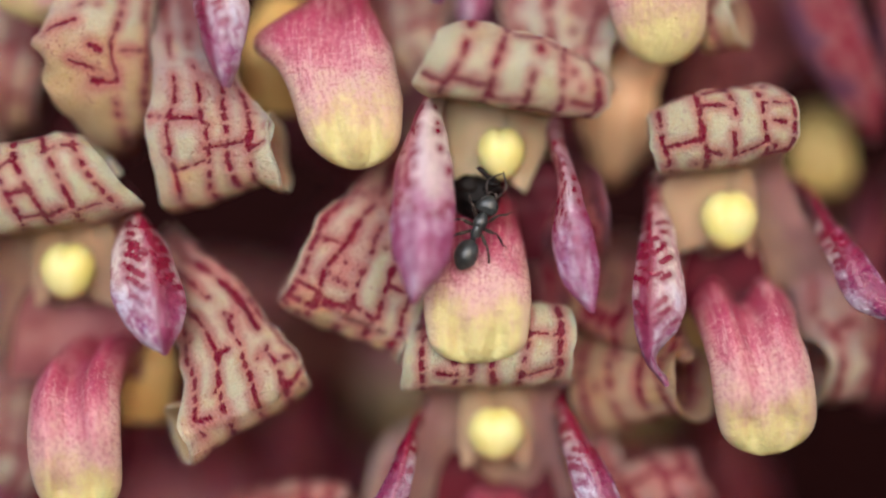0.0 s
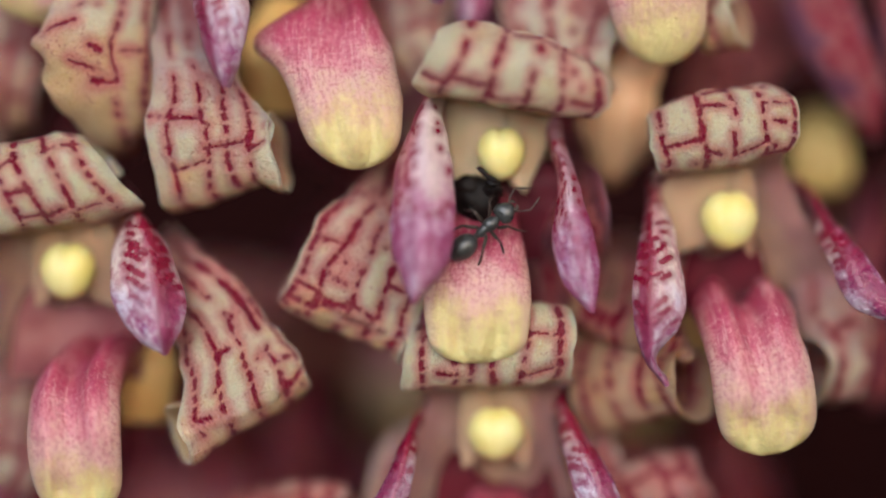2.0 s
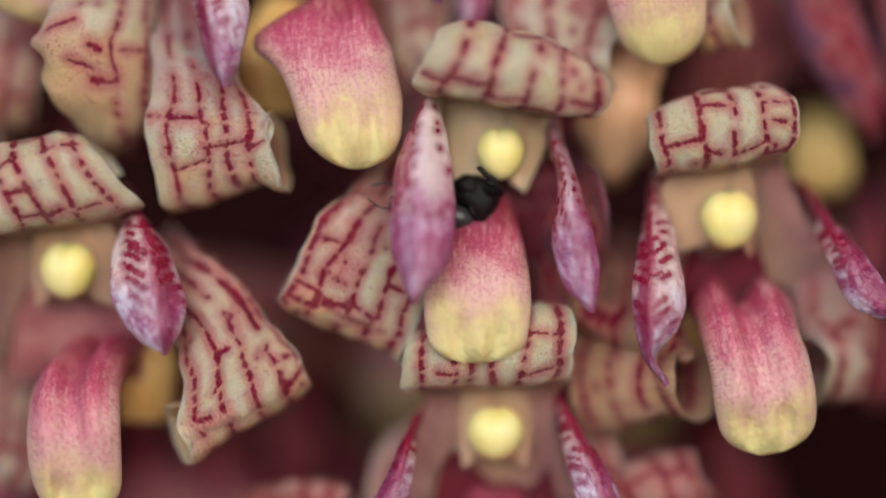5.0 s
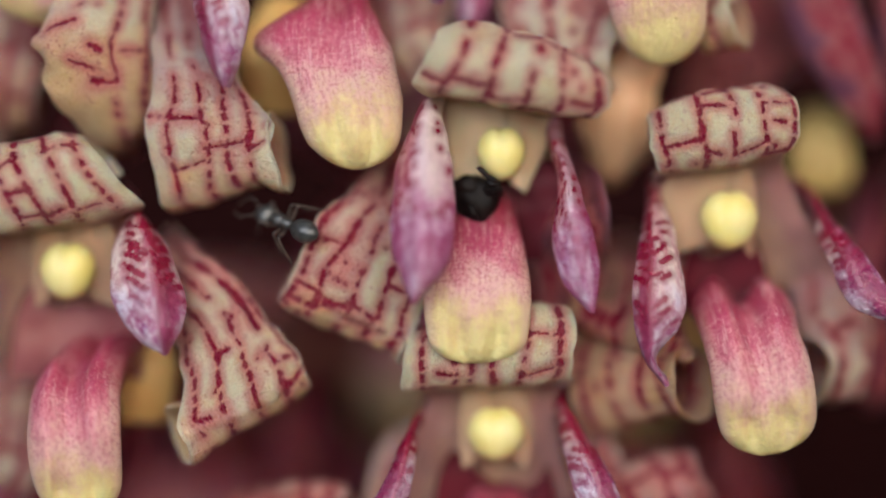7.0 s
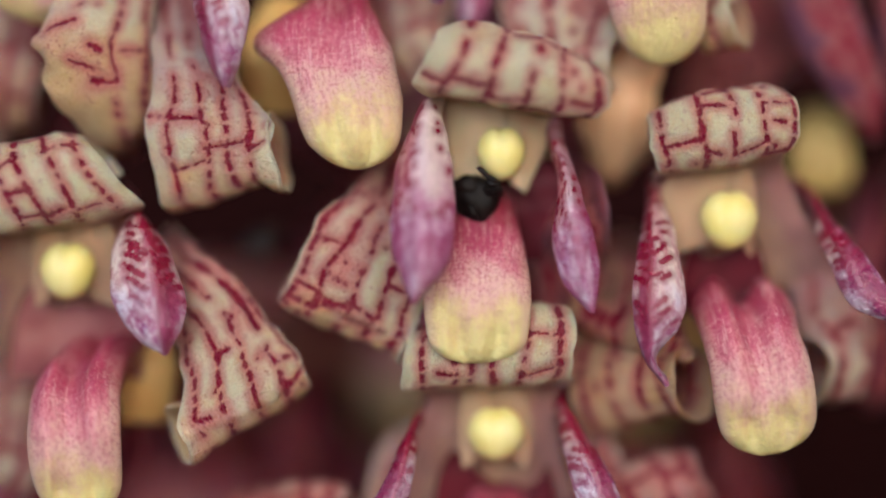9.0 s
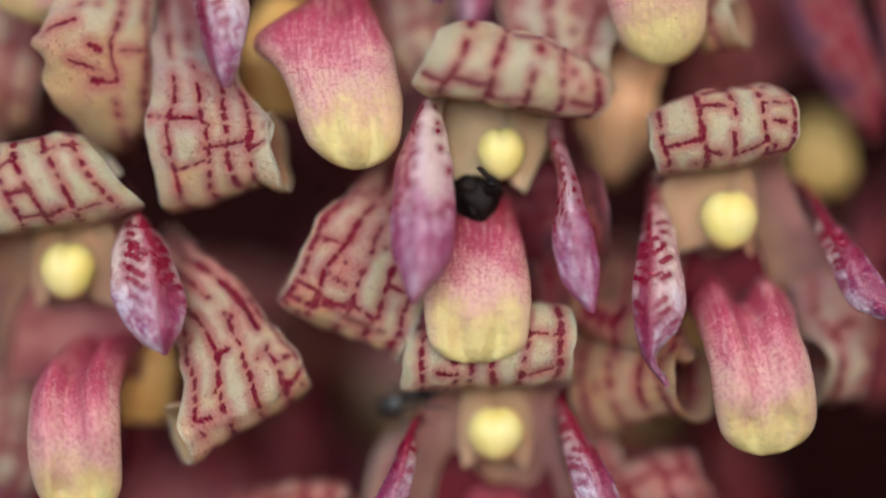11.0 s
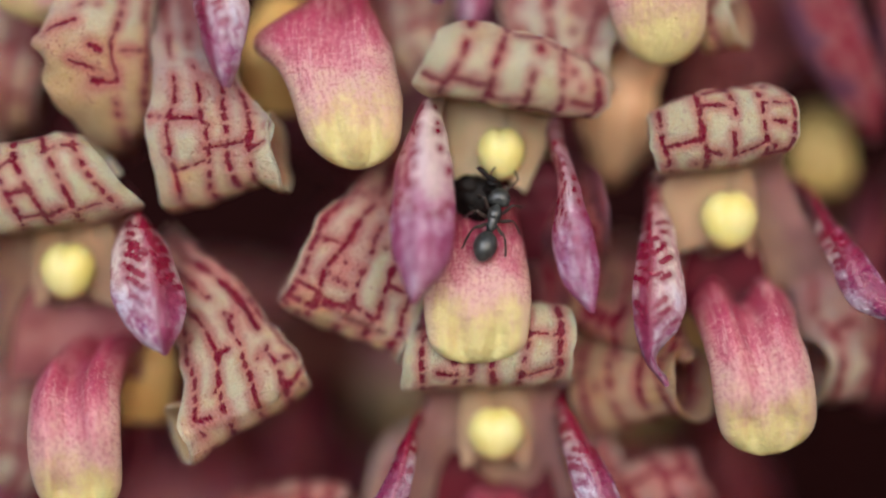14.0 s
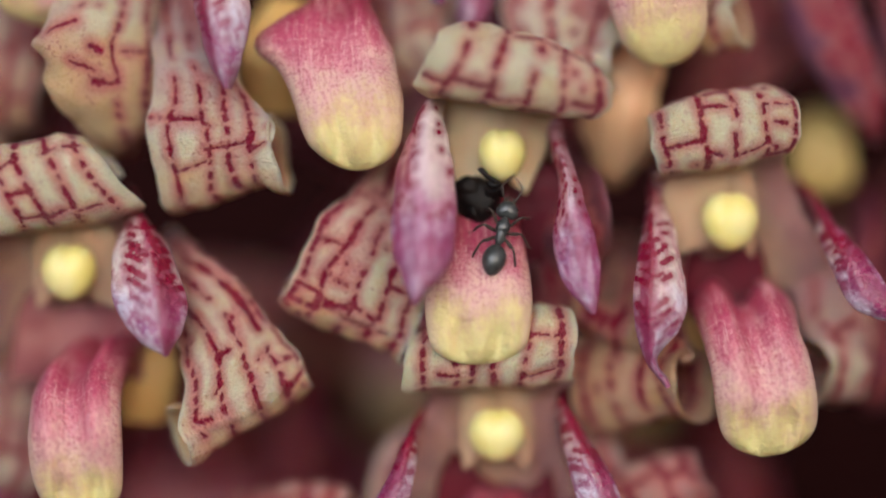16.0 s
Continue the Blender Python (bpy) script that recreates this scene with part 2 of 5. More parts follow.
    bump(nt, p, calc(nt, "ADD", calc(nt, "MULTIPLY", lines, step(nt, g, 0.55, 0.85, 0.6, 0.05)), calc(nt, "MULTIPLY", noise_of(nt, uv, 5.0, 4.0, 0.65), 0.9)), 0.9, 0.14)
    return m


def plain(name, a, b, rough, sss, scale, relief=0.4, gloss=0.4, detail=4.0, glow=0.0):
    m, nt, p = surface(name, rough, sss, gloss=gloss)
    tc = nt.nodes.new("ShaderNodeTexCoord")
    n1 = noise_of(nt, tc.outputs["Object"], scale / MM, detail)
    n2 = noise_of(nt, tc.outputs["Object"], scale * 7 / MM, 2.0)
    colour = mix(nt, step(nt, n1, 0.3, 0.7), a, b)
    nt.links.new(colour, p.inputs["Base Color"])
    if glow:
        thin(nt, p, colour, glow)
    bump(nt, p, calc(nt, "ADD", n1, calc(nt, "MULTIPLY", n2, 0.4)), relief, 0.1 / scale)
    return m


# the blush here also paints the warm shade under the hood's roll
CREAM = sepal_material("hood_skin", (0.93, 0.84, 0.59), (0.94, 0.64, 0.36), reach=0.50, gloss=0.85, bare=0.22, glow=0.22, cloudy=0.25)
ROSE_SIDED = sepal_material("rose_sided_hood_skin", (0.93, 0.84, 0.59), (0.80, 0.47, 0.31), reach=0.48, gloss=0.85, bare=0.28, glow=0.22, sides=0.9, cloudy=0.25)
FLANK = sepal_material("flank_skin", (0.93, 0.84, 0.61), (0.92, 0.66, 0.54), reach=0.26, gloss=0.9, bare=-0.1, glow=0.22, cloudy=0.5, amber_shade=0.75)
BLUSHED = sepal_material("blushed_flank_skin", (0.95, 0.82, 0.62), (0.62, 0.32, 0.33), reach=0.40, gloss=0.6)
MAUVE_BASED = sepal_material("mauve_based_flank_skin", (0.93, 0.84, 0.61), (0.74, 0.55, 0.54), reach=0.24, gloss=0.9, bare=-0.1, glow=0.22, cloudy=0.5, amber_shade=0.75)
SPECKLED = sepal_material("speckled_sepal_skin", (0.95, 0.84, 0.66), (0.80, 0.50, 0.48), reach=0.25, gloss=0.7, cloudy=0.3)
TAN = sepal_material("tan_flank_skin", (0.88, 0.60, 0.36), (0.16, 0.02, 0.03), reach=0.32, gloss=0.5, glow=0.3, cloudy=0.35)
# a rose darkened for the shade deep in the cluster
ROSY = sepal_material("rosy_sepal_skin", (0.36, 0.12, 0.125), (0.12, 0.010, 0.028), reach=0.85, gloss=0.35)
ROSE_MAUVE = sepal_material("mauve_margined_skin", (0.42, 0.22, 0.27), (0.10, 0.007, 0.016), reach=0.52, gloss=0.4, flush=(0.32, 0.09, 0.12))
# this and the next: sepal skins with the deeper rows' shade in their colour
SHADED_WINE = sepal_material("shaded_wine_sepal_skin", (0.28, 0.10, 0.17), (0.14, 0.014, 0.035), reach=0.8, gloss=0.1, flush=(0.26, 0.05, 0.12))
SHADED_ROSE = sepal_material("shaded_rose_hood_skin", (0.74, 0.44, 0.38), (0.26, 0.03, 0.065), reach=0.6, gloss=0.35)
MOTTLED = sepal_material("mottled_sepal_skin", (0.95, 0.80, 0.62), (0.84, 0.54, 0.48), reach=0.35, gloss=0.5, flush=(0.68, 0.28, 0.30), cloudy=0.5)
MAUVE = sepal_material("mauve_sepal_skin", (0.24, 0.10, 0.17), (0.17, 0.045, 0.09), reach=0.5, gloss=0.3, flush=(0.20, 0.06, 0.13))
PETAL = petal_material("petal_skin")
PETAL_SPOTTED = petal_material("spotted_petal_skin", spotted=(0.86, 0.74, 0.68))
# mauve beyond the ridge, with the shade of the half turned away
PETAL_SHADED_MAUVE = petal_material("shaded_mauve_petal_skin", spotted=(0.50, 0.29, 0.34))
PETAL_LEFT = petal_material("left_petal_skin", True)
LIP = lip_material()
CAP = plain("anther_wax", (0.76, 0.66, 0.19), (0.76, 0.69, 0.31), 0.35, 0.4, 0.6, 0.3)
AMBER = plain("amber_sepal_skin", (0.78, 0.50, 0.27), (0.66, 0.36, 0.19), 0.45, 0.3, 0.2)
OCHRE_LIP = plain("ochre_lip_skin", (0.60, 0.47, 0.17), (0.52, 0.36, 0.12), 0.5, 0.2, 0.5)
COLUMN = plain("column_flesh", (0.66, 0.45, 0.28), (0.58, 0.36, 0.23), 0.45, 0.5, 0.5, glow=0.3)
ROSE_FOOT = plain("rose_throat_flesh", (0.40, 0.17, 0.16), (0.24, 0.06, 0.07), 0.45, 0.3, 0.5)
# column flesh made paler, to offset the hood's shadow on the middle flower
PALE_COLUMN = plain("pale_column_flesh", (0.92, 0.75, 0.49), (0.88, 0.65, 0.41), 0.45, 0.4, 0.5, glow=0.4)
HINGE = plain("hinge_flesh", (0.80, 0.53, 0.18), (0.68, 0.38, 0.12), 0.45, 0.3, 0.4)
# throat crimson, darkened almost to black for the shade inside
SHADED_THROAT = plain("shaded_throat_flesh", (0.075, 0.004, 0.011), (0.13, 0.011, 0.022), 0.4, 0.2, 0.6)
STALK = plain("stalk_skin", (0.30, 0.08, 0.07), (0.42, 0.20, 0.12), 0.5, 0.15, 0.5)
BLACK = plain("black_chitin", (0.005, 0.004, 0.004), (0.014, 0.009, 0.008), 0.5, 0.0, 3.0, 0.7, 0.15)
GREY = plain("grey_black_chitin", (0.018, 0.0195, 0.0195), (0.05, 0.053, 0.05), 0.34, 0.0, 6.0, 0.5, 0.8)
SHIN = plain("brown_chitin", (0.035, 0.026, 0.022), (0.09, 0.065, 0.052), 0.4, 0.0, 6.0, 0.3)
SOIL = plain("leaf_mould", (0.025, 0.016, 0.011), (0.05, 0.034, 0.02), 0.9, 0.0, 0.03, 0.8)
# bark of the added trunk, darkened to paint the shade between the flowers
SHADE_BARK = plain("shade_bark", (0.009, 0.0022, 0.0022), (0.017, 0.0042, 0.0042), 0.95, 0.0, 0.05, 0.9, 0.03)


# ---- shapes: all in millimetres from the middle of the cluster ----
def curve(points, n):
    """A smooth curve of n points through the given ones."""
    p = np.array(points, float)
    if p.ndim == 1:
        p = p[:, None]
    if len(p) == 2:
        t = np.linspace(0, 1, n)[:, None]
        return p[0] * (1 - t) + p[1] * t
    p = np.vstack([2 * p[0] - p[1], p, 2 * p[-1] - p[-2]])
    x = np.linspace(0, len(p) - 3 - 1e-9, n)
    i = x.astype(int)
    t = (x - i)[:, None]
    a, b, c, d = p[i], p[i + 1], p[i + 2], p[i + 3]
    return 0.5 * (2 * b + (c - a) * t + (2 * a - 5 * b + 4 * c - d) * t ** 2 + (3 * b - a - 3 * c + d) * t ** 3)


def unit(v):
    return v / np.maximum(np.linalg.norm(v, axis=-1, keepdims=True), 1e-9)


def grid_faces(n, m, wrap=False, start=0):
    out = []
    for i in range(n - 1):
        for j in range(m if wrap else m - 1):
            k = (j + 1) % m
            out.append((start + i * m + j, start + i * m + k, start + (i + 1) * m + k, start + (i + 1) * m + j))
    return out


def wobble(pts, scale, seed):
    return np.array([noise.noise(Vector(q) * scale + Vector((seed * 7.3, seed * 3.1, seed))) for q in pts.reshape(-1, 3)]).reshape(pts.shape[:-1])


def vein_map(veins, bars, bare, width, run, seed, dots=0.35):
    """Short crimson dashes on the unrolled sepal: veins along it at the given shares of its width, bars (from, to, at) across it,
    and a few loose dots. Gives the dashes' ends and half widths in millimetres."""
    rng = random.Random(seed * 101 + 7)
    t = np.linspace(0, 1, len(run))
    long = run[-1]

    def spot(s, v):
        return (s - 0.5) * np.interp(v, run, width), v
    out = []
    wide = width.max()
    if veins is None:
        n = max(2, round(wide / 1.15))
        veins = [(i + 0.5 + rng.uniform(-0.15, 0.15)) / n for i in range(n)]
    for s in veins:
        v, amp, off = bare * long + rng.uniform(0, 0.5), 0.11 / wide, rng.uniform(0, 9)
        bold = rng.uniform(0.8, 1.2)
        while v < long:
            d = rng.uniform(0.0, 0.24)
            e = min(v + d, long)
            s0 = s + amp * (math.sin(1.1 * v + off) + 0.5 * math.sin(2.7 * v + 2 * off))
            s1 = s + amp * (math.sin(1.1 * e + off) + 0.5 * math.sin(2.7 * e + 2 * off))
            out.append((*spot(s0, v), *spot(s1, e), bold * rng.uniform(0.08, 0.145)))
            v = e + (rng.uniform(0.45, 0.8) if rng.random() < 0.08 else 0.12 if rng.random() < 0.3 else rng.uniform(0.23, 0.37))
    if bars is None:
        bars = []
        order = sorted(veins)
        for a, b in zip(order, order[1:]):
            v = rng.uniform(0.6, 2.0) + bare * long
            while v < long:
                end = b if rng.random() < 0.6 else a + (b - a) * rng.uniform(0.35, 0.7)
                bars.append((a, end, np.interp(v, run, t)))
                v += rng.uniform(1.3, 2.8)
    for a, b, at in bars:
        v = np.interp(at, t, run)
        n = max(2, round(abs(b - a) * wide / 0.3))
        tilt, r = rng.uniform(-0.25, 0.25), rng.uniform(0.05, 0.105)
        for i in range(n):
            if n > 3 and rng.random() < 0.12:
                continue
            s0, s1 = a + (b - a) * i / n, a + (b - a) * (i + 0.85) / n
            out.append((*spot(s0, v + tilt * i / n), *spot(s1, v + tilt * (i + 1) / n), r * rng.uniform(0.7, 1.25)))
    for i in range(int(dots * wide * long * 0.5)):
        s, v = rng.uniform(0.05, 0.95), rng.uniform(bare * long, long)
        x, y = spot(s, v)
        out.append((x, y, x + rng.uniform(-0.1, 0.1), y + rng.uniform(-0.1, 0.1), rng.uniform(0.03, 0.085)))
    return np.array(out)


def comb_map(width, run, seed, rib, spots):
    """The petal's midrib and the slanting dashes that leave it towards both margins, or rows of small spots along it."""
    rng = random.Random(seed * 77 + 3)
    out, long, v = [], run[-1], 0.08 * run[-1]
    while spots and v < 0.9 * long:
        w = np.interp(v, run, width)
        for k in range(2):
            x = (rng.uniform(0.04, 0.9 * rib) - 0.5) * w
            out.append((x, v, x + rng.uniform(-0.03, 0.03), v + rng.uniform(0.04, 0.26), rng.uniform(0.03, 0.06)))
        if rng.random() < 0.25:
            x = (rng.uniform(rib + 0.1, 0.95) - 0.5) * w
            out.append((x, v, x, v + 0.1, rng.uniform(0.05, 0.09)))
        v += rng.uniform(0.08, 0.22)
    if spots:
        return np.array(out)
    while v < 0.97 * long:
        w = np.interp(v, run, width)
        x = (rib - 0.5) * w
        out.append((x, v, x, v + 0.3, 0.035 + 0.03 * (v > 0.4 * long)))
        for k, room in ((-1, rib), (1, 1 - rib)):
            if rng.random() < 0.8:
                d0 = rng.uniform(0.0, 0.45) * room * w
                d1 = d0 + min(rng.uniform(0.1, 0.5), 0.5 * room * w)
                y = v + rng.uniform(-0.1, 0.1)
                out.append((x + k * d0, y, x + k * d1, y - 0.8 * (d1 - d0), rng.uniform(0.06, 0.135)))
        v += rng.uniform(0.2, 0.42)
    return np.array(out)


def gap_to(dashes, u, v):
    """How far each point of the unrolled sepal is from the nearest dash's edge."""
    best = np.full(u.shape, 2.0)
    for x0, y0, x1, y1, r in dashes:
        dx, dy = x1 - x0, y1 - y0
        f = np.clip(((u - x0) * dx + (v - y0) * dy) / max(dx * dx + dy * dy, 1e-9), 0, 1)
        best = np.minimum(best, np.hypot(u - x0 - f * dx, v - y0 - f * dy) - r)
    return best


def sheet(a, b, bulge=0.0, thick=0.28, nu=19, nv=56, ripple=0.10, seed=1, keel=0.0, wave=0.0, flare=(0.0, 0.0), veins=None, bars=None, bare=0.04, rib=0.0, rise=0.2, dots=0.35, spots=False):
    """A fleshy leaf between two margins a and b, with its own thickness, a rounded rim, and a map of its veins."""
    a, b = curve(a, nv), curve(b, nv)
    bulge = curve(bulge, nv) if np.ndim(bulge) else np.full((nv, 1), float(bulge))
    way = unit(a - b)
    a = a + way * (wave * wobble(a, 0.5, seed + 11) + 0.4 * wave * wobble(a, 1.5, seed + 13))[:, None]
    b = b - way * (wave * wobble(b, 0.5, seed + 17) + 0.4 * wave * wobble(b, 1.5, seed + 19))[:, None]
    s = 0.5 - 0.5 * np.cos(np.linspace(0.0, math.pi, nu))
    s = (0.35 * s + 0.65 * np.linspace(0, 1, nu))[None, :, None]
    P = a[:, None] * (1 - s) + b[:, None] * s

    def normals(q):
        return unit(np.cross(np.gradient(q, axis=0), np.gradient(q, axis=1)))
    N = normals(P)
    c = 2 * s - 1
    t = np.linspace(0, 1, nv)[:, None, None]
    fold = np.where(s < rib, s / max(rib, 0.01), (1 - s) / max(1 - rib, 0.01)) if rib else np.maximum(0, 1 - np.abs(c) * 2.5)
    P = P + N * (bulge[:, None] * (1 - c ** 2) + keel * fold * np.sin(math.pi * np.clip(t * 1.1, 0, 1)))
    N = normals(P)
    width = np.linalg.norm(b - a, axis=1)
    mid = 0.5 * (a + b)
    run = np.concatenate([[0], np.cumsum(np.linalg.norm(np.diff(mid, axis=0), axis=1))])
    S, V = np.broadcast_to(s[..., 0], (nv, nu)), np.broadcast_to(t[..., 0], (nv, nu))
    dashes = comb_map(width, run, seed, rib, spots) if rib else vein_map(veins, bars, bare, width, run, seed, dots)
    gap = gap_to(dashes, (S - 0.5) * width[:, None], np.broadcast_to(run[:, None], (nv, nu)))
    puff = 0.0 if rib else 0.14 * np.clip(gap, -0.1, 0.45)
    P = P + N * (ripple * wobble(P, 0.55, seed) + 0.35 * ripple * wobble(P, 1.6, seed + 5) + puff)[..., None]
    if any(flare):
        N = normals(P)
        late = np.clip((t - rise) / 0.1, 0, 1)
        P = P + N * late * (flare[0] * np.clip(1 - s / 0.2, 0, 1) ** 2 + flare[1] * np.clip((s - 0.8) / 0.2, 0, 1) ** 2)
    N = normals(P)
    h = 0.5 * thick * np.sqrt(np.maximum(0, 1 - np.abs(c) ** 10)) * np.sqrt(np.maximum(0, 1 - np.abs(2 * t - 1) ** 40))
    if rib:
        h = h * np.clip((1 - t) / 0.2, 0.12, 1)
    h = np.maximum(h, 0.01)
    front, back = P + N * h, P - N * h
    verts = np.vstack([front.reshape(-1, 3), back.reshape(-1, 3)])
    k = nu * nv
    faces = [f[::-1] for f in grid_faces(nv, nu)] + grid_faces(nv, nu, start=k)
    for i in range(nv - 1):
        faces.append((i * nu, k + i * nu, k + (i + 1) * nu, (i + 1) * nu)[::-1])
        faces.append((i * nu + nu - 1, (i + 1) * nu + nu - 1, k + (i + 1) * nu + nu - 1, k + i * nu + nu - 1)[::-1])
    for j in range(nu - 1):
        e = (nv - 1) * nu
        faces.append((j, j + 1, k + j + 1, k + j)[::-1])
        faces.append((e + j, k + e + j, k + e + j + 1, e + j + 1)[::-1])
    length = np.stack([S * width.max(), np.broadcast_to(run[:, None], (nv, nu))], -1).reshape(-1, 2)
    growth = np.stack([S, V], -1).reshape(-1, 2)
    vein = np.stack([gap, S - rib], -1).reshape(-1, 2)
    return verts, faces, np.vstack([length] * 2), np.vstack([growth] * 2), np.vstack([vein] * 2)


def scroll(pa, pb, ra, rb, start, turn, lead_a, lead_b, tight=0.35, n=9, slant=(0.0, 0.0), rounded=(0.0, 0.0)):
    """Margins of a sepal that runs along the lead and then rolls up round the axis pa to pb (start, turn: degrees; 0 is the
    front of the roll, 90 its top). slant: how far each end leans out along the axis from its bottom to its top; rounded:
    how far it draws in above and below."""
    pa, pb = np.array(pa, float), np.array(pb, float)
    axis = unit(pb - pa)
    if axis[0] < 0:
        axis = -axis
    fwd = np.array((0.0, -1.0, 0.0))
    fwd = unit(fwd - axis * fwd.dot(axis))
    up = np.cross(axis, -fwd)
    if up[2] < 0:
        up = -up
    a, b = [np.array(q, float) for q in lead_a], [np.array(q, float) for q in lead_b]
    for i in range(n):
        f = i / (n - 1)
        ang = radians(start + turn * f)
        shrink = 1 - tight * f * abs(turn) / 360
        way = fwd * math.cos(ang) + up * math.sin(ang)
        a.append(pa + way * ra * shrink + axis * (slant[0] * math.sin(ang) + rounded[0] * (1 - math.cos(ang))))
        b.append(pb + way * rb * shrink + axis * (slant[1] * math.sin(ang) + rounded[1] * (1 - math.cos(ang))))
    return a, b


def tongue(rows, side=(1, 0, 0), groove=0.0, nu=30, nv=50, seed=1, notch=0.0, ripe=0.0):
    """A thick tongue: rows of middle, half width, half thickness and, where it differs, the
    half width of the left side; a channel runs down its upper part."""
    t = 1 - (1 - np.linspace(0, 1, nv)) ** 1.6

    def along(values):
        q = curve(values, 400)
        return np.stack([np.interp(t, np.linspace(0, 1, 400), k) for k in q.T], 1)
    c = along([r[0] for r in rows])
    hw, ht = np.abs(along([r[1] for r in rows])), np.abs(along([r[2] for r in rows]))
    left = np.abs(along([r[3] if len(r) > 3 else r[1] for r in rows]))
    g = np.gradient(c, axis=0)
    side = unit(np.broadcast_to(np.array(side, float), g.shape) - unit(g) * (unit(g) @ np.array(side, float))[:, None])
    nrm = unit(np.cross(unit(g), side))
    ph = np.linspace(0, 2 * math.pi, nu, endpoint=False)
    t = t[:, None]
    cap = np.sqrt(np.clip(1 - ((t - 0.84) / 0.16).clip(0, 1) ** 2.8, 0.0, 1)) * 0.999 + 0.001
    x = np.sign(np.cos(ph)) * np.abs(np.cos(ph)) ** 0.85
    y = np.sin(ph)
    hw = np.where(x < 0, left, hw)
    dip = groove * np.exp(-(x / 0.30) ** 2) * (1 - t) ** 1.1 - 0.12 * groove * np.exp(-((np.abs(x) - 0.5) / 0.2) ** 2)
    dip = dip + notch * np.exp(-((np.abs(x) - 0.38) / 0.17) ** 2) * np.exp(-((t - 0.86) / 0.10) ** 2)
    front = np.maximum(y, 0) - dip * (y > 0) + np.minimum(y, 0)
    P = c[:, None] + side[:, None] * (hw * cap * x)[..., None] + nrm[:, None] * (ht * (0.35 + 0.65 * cap) * cap ** 0.3 * front)[..., None]
    P = P + nrm[:, None] * (0.07 * wobble(P, 0.9, seed))[..., None]
    verts = np.vstack([P.reshape(-1, 3), c[:1], c[-1:]])
    faces = grid_faces(nv, nu, True)
    k = nu * nv
    for j in range(nu):
        faces.append((k, (j + 1) % nu, j))
        faces.append((k + 1, k - nu + j, k - nu + (j + 1) % nu))
    run = np.concatenate([[0], np.cumsum(np.linalg.norm(np.diff(c, axis=0), axis=1))])
    L = np.stack([hw * cap * x + 4 * (y < 0), np.broadcast_to(run[:, None], (nv, nu))], -1).reshape(-1, 2)
    G = np.stack([np.broadcast_to(x * 0.5 + 0.5, (nv, nu)), np.broadcast_to(0.62 + (t - 0.62) * (1 + 3 * ripe), (nv, nu))], -1).reshape(-1, 2)
    return verts, faces, np.vstack([L, L[:1], L[-1:]]), np.vstack([G, G[:1], G[-1:]])


def tube(points, radii, nu=10, nv=20):
    return tongue([(p, r, r) for p, r in zip(points, radii)], (0.93, 0.21, 0.3), nu=nu, nv=nv)


def ball(mid, rx, ry, rz, shape=None, nu=24, nv=16):
    """A rounded body; shape moves each point of the unit ball."""
    th = np.linspace(0, math.pi, nv)[:, None]
    ph = np.linspace(0, 2 * math.pi, nu, endpoint=False)[None, :]
    q = np.stack([np.sin(th) * np.cos(ph), np.sin(th) * np.sin(ph), np.cos(th) + 0 * ph], -1).reshape(-1, 3)
    if shape:
        q = np.array([shape(*p) for p in q])
    v = q * np.array((rx, ry, rz)) + np.array(mid)
    return v, grid_faces(nv, nu, True), q[:, :2], q[:, :2]


def part(name, made, material, parent, label=""):
    """Links one mesh under a thing or a part; all parts of a thing share its origin."""
    verts, faces, length, growth = made[:4]
    root = parent
    off = Vector((0, 0, 0))
    while root:
        off += root.location
        root = root.parent
    me = bpy.data.meshes.new(name)
    w = np.array(verts) * MM + np.array(ORIGIN) - np.array(off)
    me.from_pydata([tuple(q) for q in w], [], faces)
    for tag, uvs in zip(("length", "growth", "vein"), made[2:]):
        layer = me.uv_layers.new(name=tag)
        idx = np.zeros(len(me.loops), np.int32)
        me.loops.foreach_get("vertex_index", idx)
        layer.data.foreach_set("uv", np.asarray(uvs, np.float32)[idx].ravel())
    me.polygons.foreach_set("use_smooth", np.ones(len(me.polygons), bool))
    me.materials.append(material)
    me.validate()
    me.update()
    ob = new(name, me)
    ob.parent = parent
    if label:
        tagged(ob, label)
    return ob


def join(*made):
    v, f, l, g, k = [], [], [], [], 0
    for m in made:
        v.append(np.array(m[0]))
        f += [tuple(i + k for i in q) for q in m[1]]
        l.append(np.array(m[2]))
        g.append(np.array(m[3]))
        k += len(m[0])
    return np.vstack(v), f, np.vstack(l), np.vstack(g)


def thing(name, base, label, category, group=""):
    e = new(name)
    e.empty_display_size = 0.002
    e.location = ORIGIN + Vector(base) * MM
    return tagged(e, label, category, group)


# ---- setting ----
def slab(name, verts, faces, material):
    me = bpy.data.meshes.new(name)
    me.from_pydata(verts, [], faces)
    me.materials.append(material)
    return tagged(new(name, me), kind="structure")


g = 2000.0
tagged(slab("ground", [(-g, -g, 0), (g, -g, 0), (g, g, 0), (-g, g, 0)], [(0, 1, 2, 3)], SOIL), "dark leaf mould on the ground", "ground")


